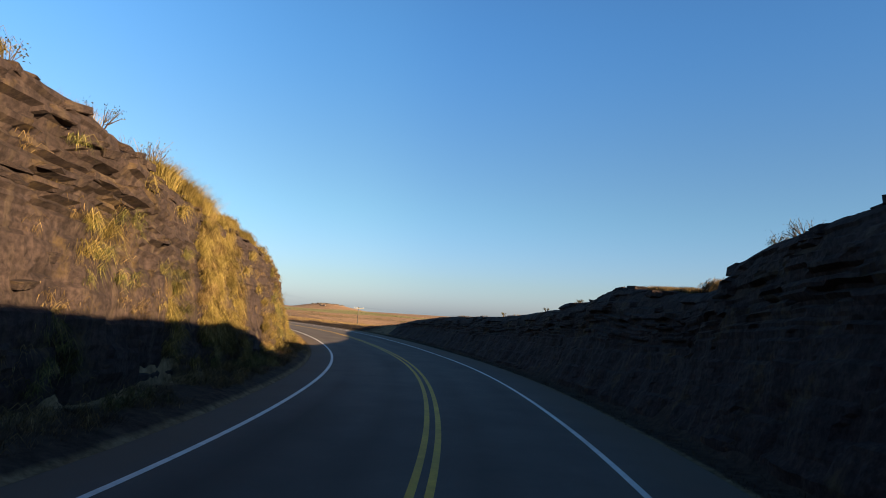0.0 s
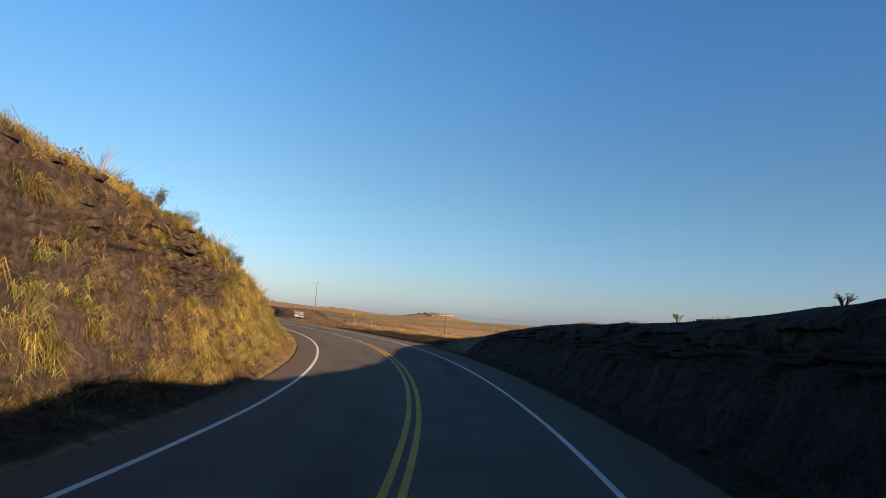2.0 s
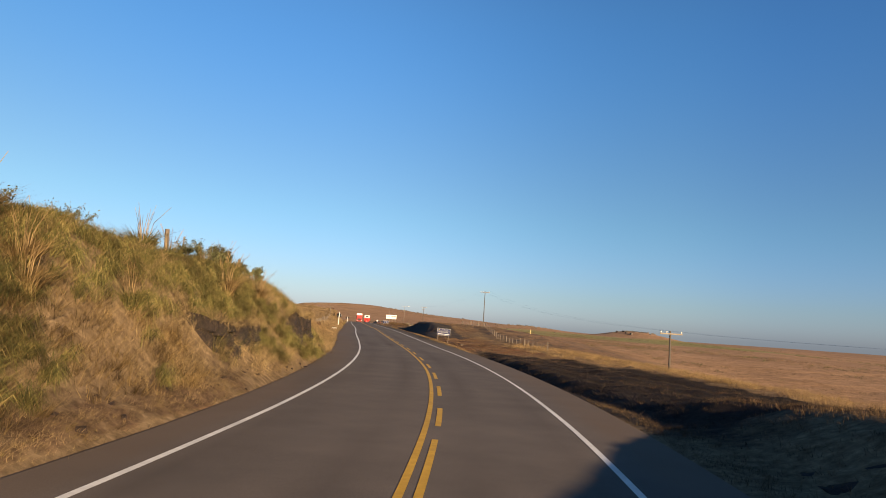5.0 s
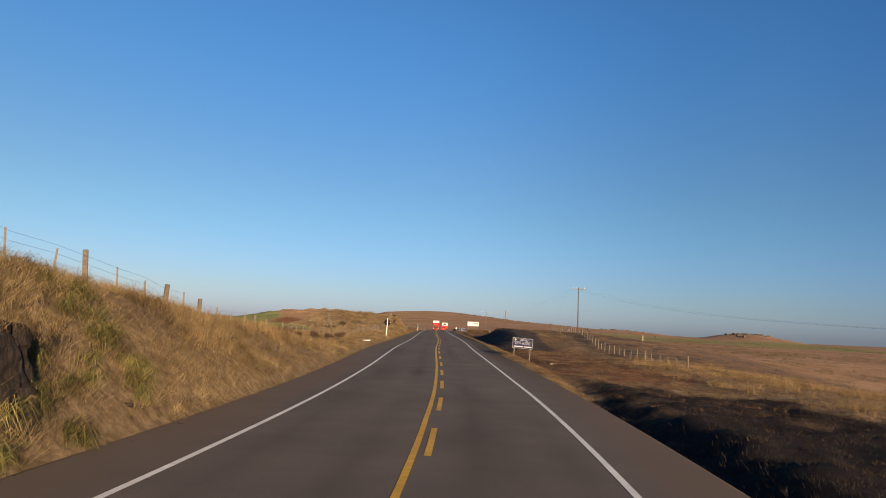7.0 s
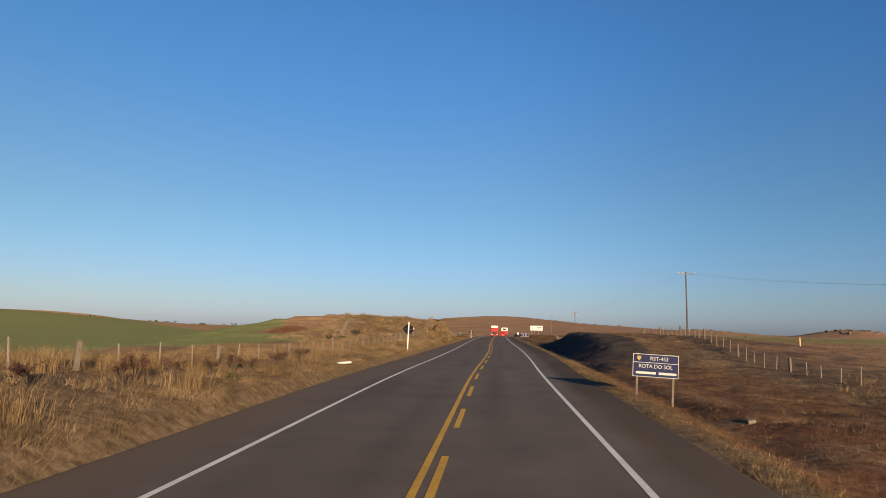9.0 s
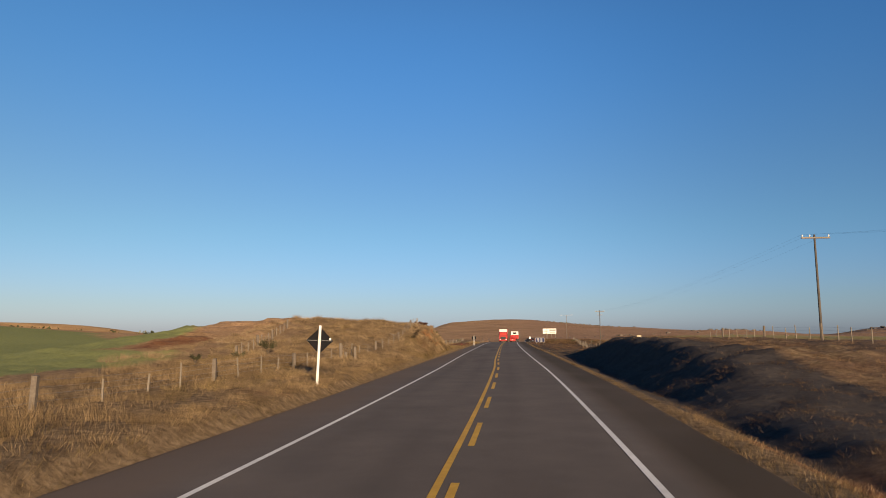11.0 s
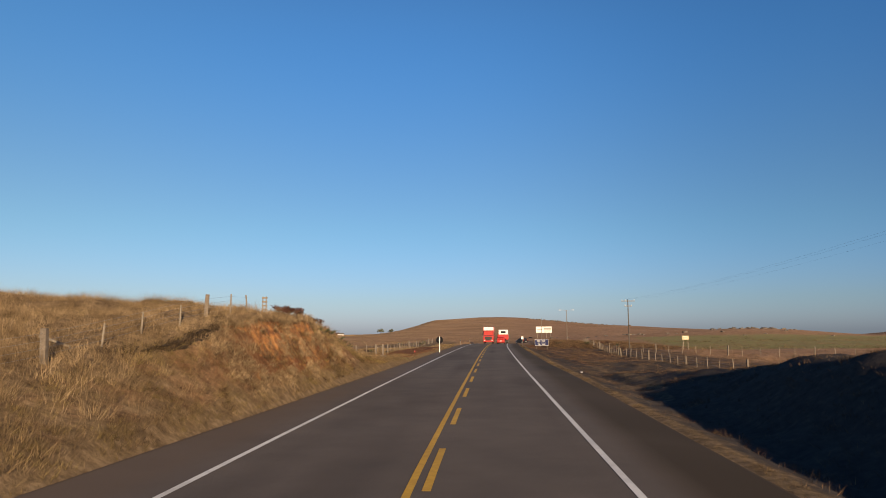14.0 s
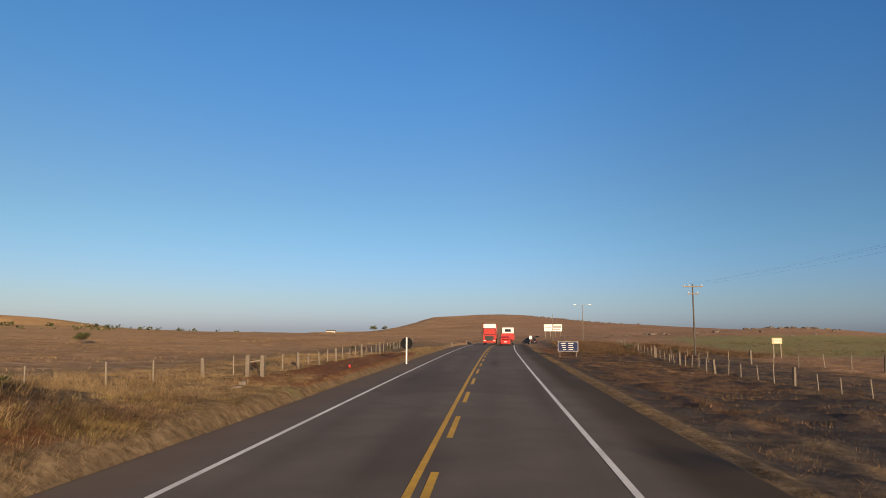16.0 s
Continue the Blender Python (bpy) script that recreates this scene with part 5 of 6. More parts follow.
for k in range(14):
    s = 134 + k * 2.2 + rng.uniform(-0.8, 0.8)
    shrub(spot(s, rng.uniform(-9.6, -11.2)), rng.uniform(0.5, 0.85), rng.uniform(0.8, 1.2), RUSSET, "dark thin shrub among the tall straw grass", 470 + k, 420, 0.026, 0.25)
shrub(spot(148.4, -8.6), 0.32, 0.8, LEAF, "low green shrub on the grassy verge", 488, 420, 0.026, 0.1)
for k, (s, d, h, w) in enumerate(((200.9, -15.8, 1.0, 1.5), (198.6, -16.8, 0.5, 1.2), (197.6, -16.6, 0.45, 1.0), (192.5, -16.8, 0.5, 0.7))):
    shrub(spot(s, d), h, w, LEAF, "dense dark green bush beside the fence", 450 + k, 1400 if k == 0 else 600, 0.035, 0.05)
for k in range(9):
    shrub(spot(rng.uniform(262, 330), rng.uniform(-9.5, -14)), rng.uniform(0.4, 0.9), 1.0, RUSSET if k % 2 else LEAF, "low scrub beside the fence", 500 + k, 220, 0.04, 0.3)
for k in range(10):
    shrub(spot(rng.uniform(285, 330), rng.uniform(8.5, 20)), rng.uniform(0.4, 1.0), 1.3, RUSSET if k % 3 else LEAF, "low brown scrub beside the highway", 600 + k, 240, 0.045, 0.3)


def tree(at, height, seed, label):
    r = random.Random(seed)
    ob = thing("tree", at, 0, label, "tree")
    bms, ends = [rod_bm((0, 0, -0.3), (0.1, 0, height * 0.45), height * 0.035, height * 0.02, 7)], []
    for k in range(9):
        a = k * 2.4 + r.uniform(-0.3, 0.3)
        q = Vector((math.cos(a), math.sin(a), 0)) * height * r.uniform(0.25, 0.5) + Vector((0, 0, height * r.uniform(0.5, 0.95)))
        bms.append(rod_bm((0.05, 0, height * r.uniform(0.25, 0.45)), q, height * 0.015, height * 0.004, 5))
        ends.append(q)
    part("trunk", join_bm(*bms), TWIG, ob)
    v, f = [], []
    for k in range(900):
        c = r.choice(ends) + Vector((r.gauss(0, 1), r.gauss(0, 1), r.gauss(0, 0.7))) * height * 0.13
        u = Vector((r.gauss(0, 1), r.gauss(0, 1), r.gauss(0, 1))).normalized() * height * 0.05
        w = u.orthogonal().normalized() * height * 0.03
        n = len(v)
        v += [c - u, c + w, c + u, c - w]
        f.append((n, n + 1, n + 2, n + 3))
    mesh_object("crown", v, f, LEAF, ob)
    return ob


def far_spot(x, y):
    return Vector((x, y, float(far_land(np.array([x * 1.0]), np.array([y * 1.0]))[0])))


def far_wood(label, seed, *stretches):
    """Low distant woods along a ridge: many small leaf clumps in uneven rows."""
    r, v, f = np.random.RandomState(seed), [], []
    for x0, y0, x1, y1, count, size in stretches:
        for k in range(count):
            u = r.uniform()
            x, y = x0 + (x1 - x0) * u + r.normal(0, 4), y0 + (y1 - y0) * u + r.normal(0, 4)
            if wobble(np.array([x]), np.array([y]), 22, 2, 81)[0] < -0.1:
                continue
            h = size * r.uniform(0.4, 1.2)
            c = np.array([x, y, float(far_land(np.array([x]), np.array([y]))[0])])
            for j in range(14):
                p = c + np.array([r.normal(0, h * 0.6), r.normal(0, h * 0.6), h * r.uniform(0.0, 1.0)])
                a, b = r.normal(0, 1, 3) * h * 0.22, r.normal(0, 1, 3) * h * 0.22
                n = len(v)
                v += [p - a, p + b, p + a, p - b]
                f.append((n, n + 1, n + 2, n + 3))
    return tagged(big_mesh("far_woods", np.array(v), np.array(f), LEAF), label, "woods", kind="stuff")


far_wood("dark low woods along the far ridge", 83, (-330, 150, -150, 205, 150, 1.3), (-150, 215, -60, 330, 60, 1.0), (-600, 560, -300, 760, 80, 3.0))
for k, (x, y, h) in enumerate(((-53, 159, 1.5), (-53.9, 160, 1.3), (-70, 470, 3.2), (-64, 472, 2.6))):
    tree(far_spot(x, y), h, 700 + k, "dark low round-crowned tree in the far pasture")


# ---- fences ----
def fence(name, line, gap, label, seed, height=1.15, thick_every=4, wires=4):
    """A wire fence along stations and offsets: posts of two kinds and sagging wires."""
    r = random.Random(seed)
    base = Vector(line[0])
    ob = thing(name, base, 0, label, "fence")
    length = [0.0]
    for a, b in zip(line, line[1:]):
        length.append(length[-1] + (Vector(b) - Vector(a)).length)
    at = lambda t: Vector([float(np.interp(t, length, [p[k] for p in line])) for k in range(3)])
    thin = rod_bm((0, 0, -0.3), (0, 0, 1), 0.035, 0.028, 6)
    me_thin = bpy.data.meshes.new("post")
    thin.to_mesh(me_thin)
    thin.free()
    me_thin.materials.append(POST_WOOD)
    thick = box_bm((0.145, 0.13, 1.3), (0, 0, 0.35), 0.02)
    me_thick = bpy.data.meshes.new("post")
    thick.to_mesh(me_thick)
    thick.free()
    me_thick.materials.append(POST_STONE)
    tops, n = [], int(length[-1] / gap)
    for k in range(n + 1):
        p = at(min(k * gap + r.uniform(-0.2, 0.2), length[-1]))
        big = k % thick_every == 0
        post = new("post", me_thick if big else me_thin)
        post.parent = ob
        h = height * (r.uniform(0.95, 1.1) if big else r.uniform(0.75, 1.05))
        tilt = (r.gauss(0, 2.5), r.gauss(0, 2.5))
        post.matrix_basis = Matrix.Translation(p - base) @ Euler((radians(tilt[0]), radians(tilt[1]), r.uniform(0, 1))).to_matrix().to_4x4() @ Matrix.Diagonal((1, 1, h, 1))
        tops.append((p - base, h))
    bms = []
    for w in range(wires):
        f = 0.25 + 0.68 * w / max(wires - 1, 1)
        for (p, h), (q, g) in zip(tops, tops[1:]):
            bms.append(rod_bm(p + Vector((0, 0, f * height * 0.92)), q + Vector((0, 0, f * height * 0.92)), 0.004, None, 3))
    part("wire", join_bm(*bms), WIRE, ob, "thin rusty fence wire")
    return ob


def ground_line(*pairs, step=4.0):
    s = np.arange(pairs[0][0], pairs[-1][0] + 0.01, step)
    d = lerp(s, *pairs)
    return [tuple(p) for p in ground_at(s, d)]


fence("wire_fence", ground_line((93, -11.5), (124, -11.5), step=1.0), 1.83, "old wire fence along the top of the grassy bank", 1, 1.12, 3)
fence("wire_fence", ground_line((125, -11.5), (136, -11.6), (170, -11.5), (200, -11.3), (208, -10.9), (220, -10.3), (232, -10.5), (238, -10.8)), 2.4, "weathered wire fence in the dry roadside grass", 2, 0.82)
fence("wire_fence", ground_line((199, -17.2), (207, -18.6), (214, -20.0), (222, -21.2), step=1.0), 1.9, "weathered wire fence climbing the far side of the knoll", 4, 0.8)
fence("wire_fence", ground_line((259, -17), (264, -12.6), (269, -11.0), (276, -10.5), (330, -10.9)), 2.2, "weathered wire fence beside the pasture", 3, 0.85)
fence("wire_fence", ground_line((150, 18.6), (175, 18.0), (205, 19.6), (236, 20), (262, 16.5), (286, 14.6), (306, 15.4), (340, 16.5)), 2.1, "long wire fence with pale posts across the open field", 5, 0.98, 5)
cross = [tuple(Vector((x, y, 0)) + Vector((0, 0, float(land(np.array([y + 165.2]), np.array([x - 0.3]), np.array([x]), np.array([y]), np.array([0.15]))[0])))) for x, y in ((15.6, 141), (20, 135), (26, 128), (32, 122), (40, 114), (50, 105))]
fence("wire_fence", cross, 2.0, "wire fence turning away across the field", 6, 1.1, 5)


def gate(at, turn, label):
    """Two stout gate posts with a rail."""
    ob = thing("gate_posts", at, turn, label, "gate post")
    for x in (-0.32, 0.32):
        part("post", box_bm((0.17, 0.16, 1.2), (x, 0, 0.3), 0.03), POST_STONE, ob)
    part("rail", rod_bm((-0.3, 0, 0.6), (0.3, 0, 0.7), 0.03), POST_WOOD, ob)
    return ob


gate(spot(267, -10.1), road_turn(267), "pair of pale concrete gate posts beside the track")


for s, d, h in ((200.5, -10.9, 0.95), (201.5, -10.8, 0.45), (203.4, -10.6, 0.85)):
    post = part("fence_post", box_bm((0.17, 0.16, h + 0.3), (0, 0, h / 2 - 0.15), 0.03), POST_STONE, None)
    post.matrix_basis = Matrix.Translation(spot(s, d)) @ Euler((0.03, -0.04, 0.4)).to_matrix().to_4x4()
    tagged(post, "short leaning concrete post in the roadside grass" if h < 0.5 else "stout pale concrete post in the roadside grass", "fence post", "stout fence posts")


def stile(at, turn):
    """A braced fence corner like a small ladder."""
    ob = thing("fence_stile", at, turn, "weathered ladder-like fence stile on the knoll", "fence stile")
    for x in (-0.11, 0.11):
        part("upright", rod_bm((x, 0, -0.2), (x * 0.85, 0, 1.2), 0.035, 0.03, 6), POST_WOOD, ob)
    for k in range(5):
        part("rung", box_bm((0.32, 0.06, 0.09), (0, 0.03, 0.2 + k * 0.23), 0.01), POST_WOOD, ob)
    return ob


stile(spot(237.5, -10.7), road_turn(237)).scale = (0.8, 0.8, 0.8)


# ---- poles and wires ----
def utility_pole(at, turn, height, label, arms=2):
    ob = thing("utility_pole", at, turn, label, "utility pole", "utility poles")
    part("pole", rod_bm((0, 0, -0.6), (0, 0, height), 0.10, 0.065, 12), POLE_WOOD, ob)
    for k in range(arms):
        z, w = height - 0.25 - 0.75 * k, (2.0, 1.1)[k]
        arm = part("crossarm", box_bm((w, 0.10, 0.11), (0, -0.14, z), 0.012), POST_WOOD, ob)
        for x in ((-0.46, -0.2, 0.46) if k == 0 else (-0.42, 0.42)):
            part("insulator", join_bm(rod_bm((x * w, -0.14, z + 0.05), (x * w, -0.14, z + 0.20), 0.022, None, 6), rod_bm((x * w, -0.14, z + 0.12), (x * w, -0.14, z + 0.22), 0.06, 0.03, 8)), WHITE, arm, "white porcelain insulator")
    return ob


def ground_xy(x, y):
    """Height of the ground under a point beside the straight road."""
    i = int(np.argmin((LINE[:, 0] - x) ** 2 + (LINE[:, 1] - y) ** 2))
    s, o = LINE_S[i], np.array([x, y]) - LINE[i, :2]
    d = float(o @ NORMAL[i])
    if abs(d) > 30:
        return float(land(np.array([s]), np.array([d]), np.array([x * 1.0]), np.array([y * 1.0]), LINE[i : i + 1, 2])[0])
    return spot(float(s), d).z


POLES = ((19.9, -44.5, 2.75), (21.75, 41.8, 9.2), (20.85, 145.8, 7.3))
tops = []
for x, y, top in POLES:
    z = ground_xy(x, y)
    utility_pole((x, y, z), 4, top - z, "grey utility pole with timber crossarms in the field", 2 if y > 100 else 1)
    tops.append(Vector((x, y, top)))
tops.insert(0, Vector((20.5, -130.0, 4.5)))
utility_pole((20.5, -130.0, ground_xy(20.5, -130.0)), 4, 4.5 - ground_xy(20.5, -130.0), "grey utility pole with a timber crossarm behind the bank", 1)
for k, x in enumerate((-0.92, -0.4, 0.92)):
    line = thing("power_line", tops[0], 0, "thin sagging power line between the poles", "power line", "power lines")
    bms = []
    for a, b in zip(tops, tops[1:]):
        a, b = a + Vector((x, -0.14, -0.02)), b + Vector((x, -0.14, -0.02))
        pts = [a.lerp(b, t / 12) - Vector((0, 0, 4 * 1.1 * (t / 12) * (1 - t / 12))) for t in range(13)]
        bms += [rod_bm(p - tops[0], q - tops[0], 0.003, None, 3) for p, q in zip(pts, pts[1:])]
    part("cable", join_bm(*bms), WIRE, line)


def lamp_pole(at, height, label):
    ob = thing("street_lamp", at, 0, label, "street lamp")
    part("pole", rod_bm((0, 0, -0.4), (0, 0, height), 0.11, 0.07, 10), CONCRETE, ob)
    for side in (-1, 1):
        arm = part("arm", rod_bm((0, 0, height - 0.1), (side * 1.6, 0, height + 0.05), 0.035, 0.03, 8), STEEL, ob)
        part("lamp_head", box_bm((0.75, 0.26, 0.14), (side * 1.9, 0, height + 0.05), 0.04), STEEL, arm)
    return ob


lamp_pole((23, 252, ground_xy(23, 252)), 9.0 - ground_xy(23, 252), "concrete street lamp with two arms beside the highway")
mast = thing("mast", (15.5, 254, ground_xy(15.5, 254)), 0, "plain thin grey mast beside the billboard", "pole")
part("pole", rod_bm((0, 0, -0.3), (0, 0, 6.6 - ground_xy(15.5, 254)), 0.09, 0.06, 8), CONCRETE, mast)


# ---- signs ----
def words(text, size, at, mat, parent, name="lettering", label="white raised lettering"):
    """Flat lettering in the built-in font, facing -y."""
    cu = bpy.data.curves.new("text", "FONT")
    cu.body, cu.size, cu.align_x, cu.align_y, cu.extrude = text, size, "CENTER", "CENTER", 0.003
    tmp = bpy.data.objects.new("text", cu)
    scene.collection.objects.link(tmp)
    me = bpy.data.meshes.new_from_object(tmp.evaluated_get(bpy.context.evaluated_depsgraph_get()))
    bpy.data.objects.remove(tmp)
    bpy.data.curves.remove(cu)
    me.materials.clear()
    me.materials.append(mat)
    ob = new(name, me)
    ob.parent = parent
    ob.matrix_basis = Matrix.Translation(at) @ Euler((radians(90), 0, 0)).to_matrix().to_4x4()
    return tagged(ob, label)


def bars(parent, rows, at, mat):
    """Plain bars in place of lettering: rows of (centre x, z, length, height)."""
    for x, z, w, h in rows:
        part("text_bar", panel_bm(w, h, 0.006, (at[0] + x, at[1], at[2] + z), 0), mat, parent)


def sign_posts(ob, xs, top, mat, depth=-0.4, r=0.045):
    for x in xs:
        part("post", box_bm((r * 2, r * 2, top - depth), (x, 0.05, (top + depth) / 2), 0.008), mat, ob)


def route_sign():
    p = spot(152.3, 5.75)
    ob = thing("road_sign", p, road_turn(152) - 3, "blue highway name sign with white border on two posts", "road sign")
    ob.matrix_basis = ob.matrix_basis @ Euler((0, radians(3.0), 0)).to_matrix().to_4x4() @ Matrix.Diagonal((0.9, 0.9, 0.93, 1))
    W, H, z = 1.82, 0.90, 1.12 - p.z
    sign_posts(ob, (-0.72, 0.72), z + H / 2 + 0.03, POST_STONE)
    board = part("board", panel_bm(W, H, 0.03, (0, 0, z), 0.008), SIGN_BLUE, ob)
    for w, h, x, zz in ((W, 0.02, 0, H / 2 - 0.01), (W, 0.02, 0, 0.01 - H / 2), (W, 0.018, 0, 0.115)):
        part("border", panel_bm(w, h, 0.006, (x, -0.018, z + zz), 0), SIGN_PRINT, board)
    for x in (-1, 1):
        part("border", panel_bm(0.02, H - 0.04, 0.006, (x * (W / 2 - 0.01), -0.018, z), 0), SIGN_PRINT, board)
    shield = bmesh.new()
    ring = [(-0.075, 0.09), (0.075, 0.09), (0.075, -0.02), (0.0, -0.10), (-0.075, -0.02)]
    face = shield.faces.new([shield.verts.new((x - 0.66, -0.019, zz + z + 0.28)) for x, zz in ring])
    bmesh.ops.extrude_face_region(shield, geom=[face])
    part("shield", shield, SIGN_YELLOW, board, "yellow shield emblem")
    words("RST-453", 0.21, (0.14, -0.019, z + 0.275), SIGN_PRINT, board)
    words("ROTA DO SOL", 0.205, (0.0, -0.019, z - 0.035), SIGN_PRINT, board)
    bars(board, ((-0.38, 0, 0.80, 0.09), (0.48, 0, 0.70, 0.09)), (0, -0.018, z - 0.29), SIGN_PRINT)


route_sign()


def blue_sign():
    z = ground_xy(7.4, 140.5)
    ob = thing("road_sign", (7.4, 140.5, z), -2, "blue information sign with four white lines on two posts", "road sign")
    W, H, c = 1.95, 0.95, 1.0 - z
    sign_posts(ob, (-0.78, 0.78), c + H / 2, POST_STONE, r=0.04)
    board = part("board", panel_bm(W, H, 0.04, (0, 0, c), 0.01), SIGN_BLUE, ob)
    for zz in (H / 2 - 0.03, 0.03 - H / 2):
        part("border", panel_bm(W, 0.025, 0.006, (0, -0.023, c + zz), 0), WHITE, board)
    for x in (-1, 1):
        part("border", panel_bm(0.025, H - 0.09, 0.006, (x * (W / 2 - 0.03), -0.023, c), 0), WHITE, board)
    bars(board, [(x, 0.30 - 0.2 * k, w, 0.045) for k in range(4) for x, w in ((-0.45 + 0.04 * k, 0.46 - 0.06 * k), (0.26, 0.52 - 0.08 * (k % 2)))], (0, -0.024, c), WHITE)


blue_sign()


def field_sign():
    z = ground_xy(29.3, 146.5)
    ob = thing("field_sign", (29.3, 146.5, z), -10, "pale yellow notice board on two posts in the field", "sign board")
    c = 1.5 - z
    sign_posts(ob, (-0.34, 0.34), c + 0.25, POST_WOOD)
    board = part("board", panel_bm(0.98, 0.62, 0.03, (0, 0, c), 0.01), plain("bleached yellow sign sheet", (0.375, 0.323, 0.18), 0.6), ob)
    bars(board, ((0, 0.15, 0.66, 0.08), (0, -0.03, 0.72, 0.07), (0, -0.18, 0.58, 0.06)), (0, -0.019, c), WHITE)


field_sign()


def billboard():
    z = ground_xy(20.4, 311)
    ob = thing("billboard", (20.4, 311, z), 0, "wide white billboard on posts beside the highway", "billboard")
    c = 3.3 - z
    for x in (-2.6, -0.9, 0.9, 2.6):
        part("post", rod_bm((x, 0.12, -0.5), (x, 0.12, c + 1.2), 0.10, None, 8), POST_WOOD, ob)
    board = part("board", panel_bm(6.1, 2.35, 0.08, (0, 0, c), 0.02), WHITE, ob)
    grey = plain("grey print", (0.225, 0.217, 0.21), 0.6)
    bars(board, ((1.4, 0.35, 2.9, 0.8), (1.3, -0.55, 2.6, 0.35), (-1.7, 0.0, 2.2, 0.3)), (0, -0.045, c), grey)


billboard()


def diamond_sign():
    p = spot(184.6, -7.95)
    ob = thing("diamond_sign", p, road_turn(185) + 8, "black back of a diamond warning sign on a white post", "road sign")
    ob.matrix_basis = ob.matrix_basis @ Euler((0, radians(2.5), 0)).to_matrix().to_4x4()
    top = 2.84 - p.z
    part("post", box_bm((0.10, 0.09, top + 0.4), (0, 0, top / 2 - 0.2), 0.015), WHITE, ob)
    plate = part("plate", box_bm((0.77, 0.012, 0.77), (0, 0.06, top - 0.61), 0.0, Euler((0, radians(45), 0)).to_matrix().to_4x4()), SIGN_BACK, ob)
    part("brace", panel_bm(1.04, 0.024, 0.012, (0, 0.048, top - 0.61), 0.003), ZINC, plate)
    part("sticker", panel_bm(0.07, 0.09, 0.004, (0.42, 0.05, top - 0.54), 0), WHITE, plate)


diamond_sign()


def round_sign(s, d, top, radius):
    p = spot(s, d)
    ob = thing("round_sign", p, road_turn(s) + 4, "dark back of a round traffic sign on a white post", "road sign")
    h = top - p.z
    part("post", box_bm((0.10, 0.09, h + 0.4), (0, 0, h / 2 - 0.2), 0.012), WHITE, ob)
    part("plate", rod_bm((0, 0.055, h - radius), (0, 0.07, h - radius), radius, None, 28), SIGN_BACK, ob)


round_sign(287, -6.3, 2.05, 0.42)


def delineator(s, d):
    p = spot(s, d)
    ob = thing("delineator", p, road_turn(s), "pale roadside marker post with a dark band", "marker post", "roadside markers")
    part("post", box_bm((0.16, 0.16, 1.25), (0, 0, 0.45), 0.02), POST_STONE, ob)
    part("band", box_bm((0.17, 0.17, 0.22), (0, 0, 0.82), 0.02), BLACK, ob)


for s, d in ((338, -6.9), (370, -7.0)):
    delineator(s, d)

POST_YELLOW = plain("sun-bleached yellow post paint", (0.384, 0.31, 0.124), 0.6)
p = Vector((27.75, 26.8, ground_xy(27.75, 26.8)))
marker = thing("marker_post", p, 0, "yellow pipeline marker post in the pasture", "marker post")
part("post", box_bm((0.11, 0.11, 2.2 - p.z), (0, 0, 0.8 - p.z / 2), 0.02), POST_YELLOW, marker)


p = spot(222.5, -11.0)
stake = thing("fallen_post", p, road_turn(222) + 20, "pale fallen fence post leaning in the grass", "fence post")
part("post", rod_bm((-0.36, 0, 0.34), (0.36, 0, 0.06), 0.04, 0.032, 7), POST_WOOD, stake)


# ---- litter and stones ----
def scrap(s, d, size, mat, name, label, turn=20):
    p = spot(s, d)
    bm = box_bm((size[0], size[1], size[2]), (0, 0, size[2] / 2), min(size) * 0.25)
    for v in bm.verts:
        v.co += Vector((math.sin(v.co.y * 9) * 0.02, math.sin(v.co.x * 7) * 0.02, math.sin(v.co.x * 5 + v.co.y * 8) * 0.02))
    ob = part(name, bm, mat, None)
    ob.matrix_basis = Matrix.Translation(p + Vector((0, 0, 0.0))) @ Matrix.Rotation(radians(turn), 4, "Z")
    tagged(ob, label, "litter")


scrap(161.3, -7.9, (0.75, 0.32, 0.10), WHITE, "discarded_board", "white discarded board lying in the grass", 40)
scrap(147.1, 7.3, (0.3, 0.2, 0.12), POST_STONE, "stone", "pale stone in the short grass")
scrap(261.6, -8.8, (0.34, 0.2, 0.07), POST_STONE, "stone", "flat pale stone beside the verge")
scrap(263.5, -9.3, (0.26, 0.2, 0.16), CONCRETE, "stone", "grey stone beside the gate posts")
scrap(275.6, -7.9, (0.12, 0.12, 0.17), RED, "plastic_drum", "small red and white plastic drum on the verge")
scrap(247.5, 5.3, (0.14, 0.1, 0.05), WHITE, "paper_litter", "white paper litter on the verge")


# ---- vehicles ----
def wheel(parent, x, y, r, w, name="wheel"):
    tyre = part(name, rod_bm((x - w / 2, y, r), (x + w / 2, y, r), r, None, 22), BLACK, parent)
    side = -1 if x < 0 else 1
    part("rim", rod_bm((x + side * w * 0.4, y, r), (x + side * w * 0.53, y, r), r * 0.6, r * 0.5, 14), STEEL, tyre)


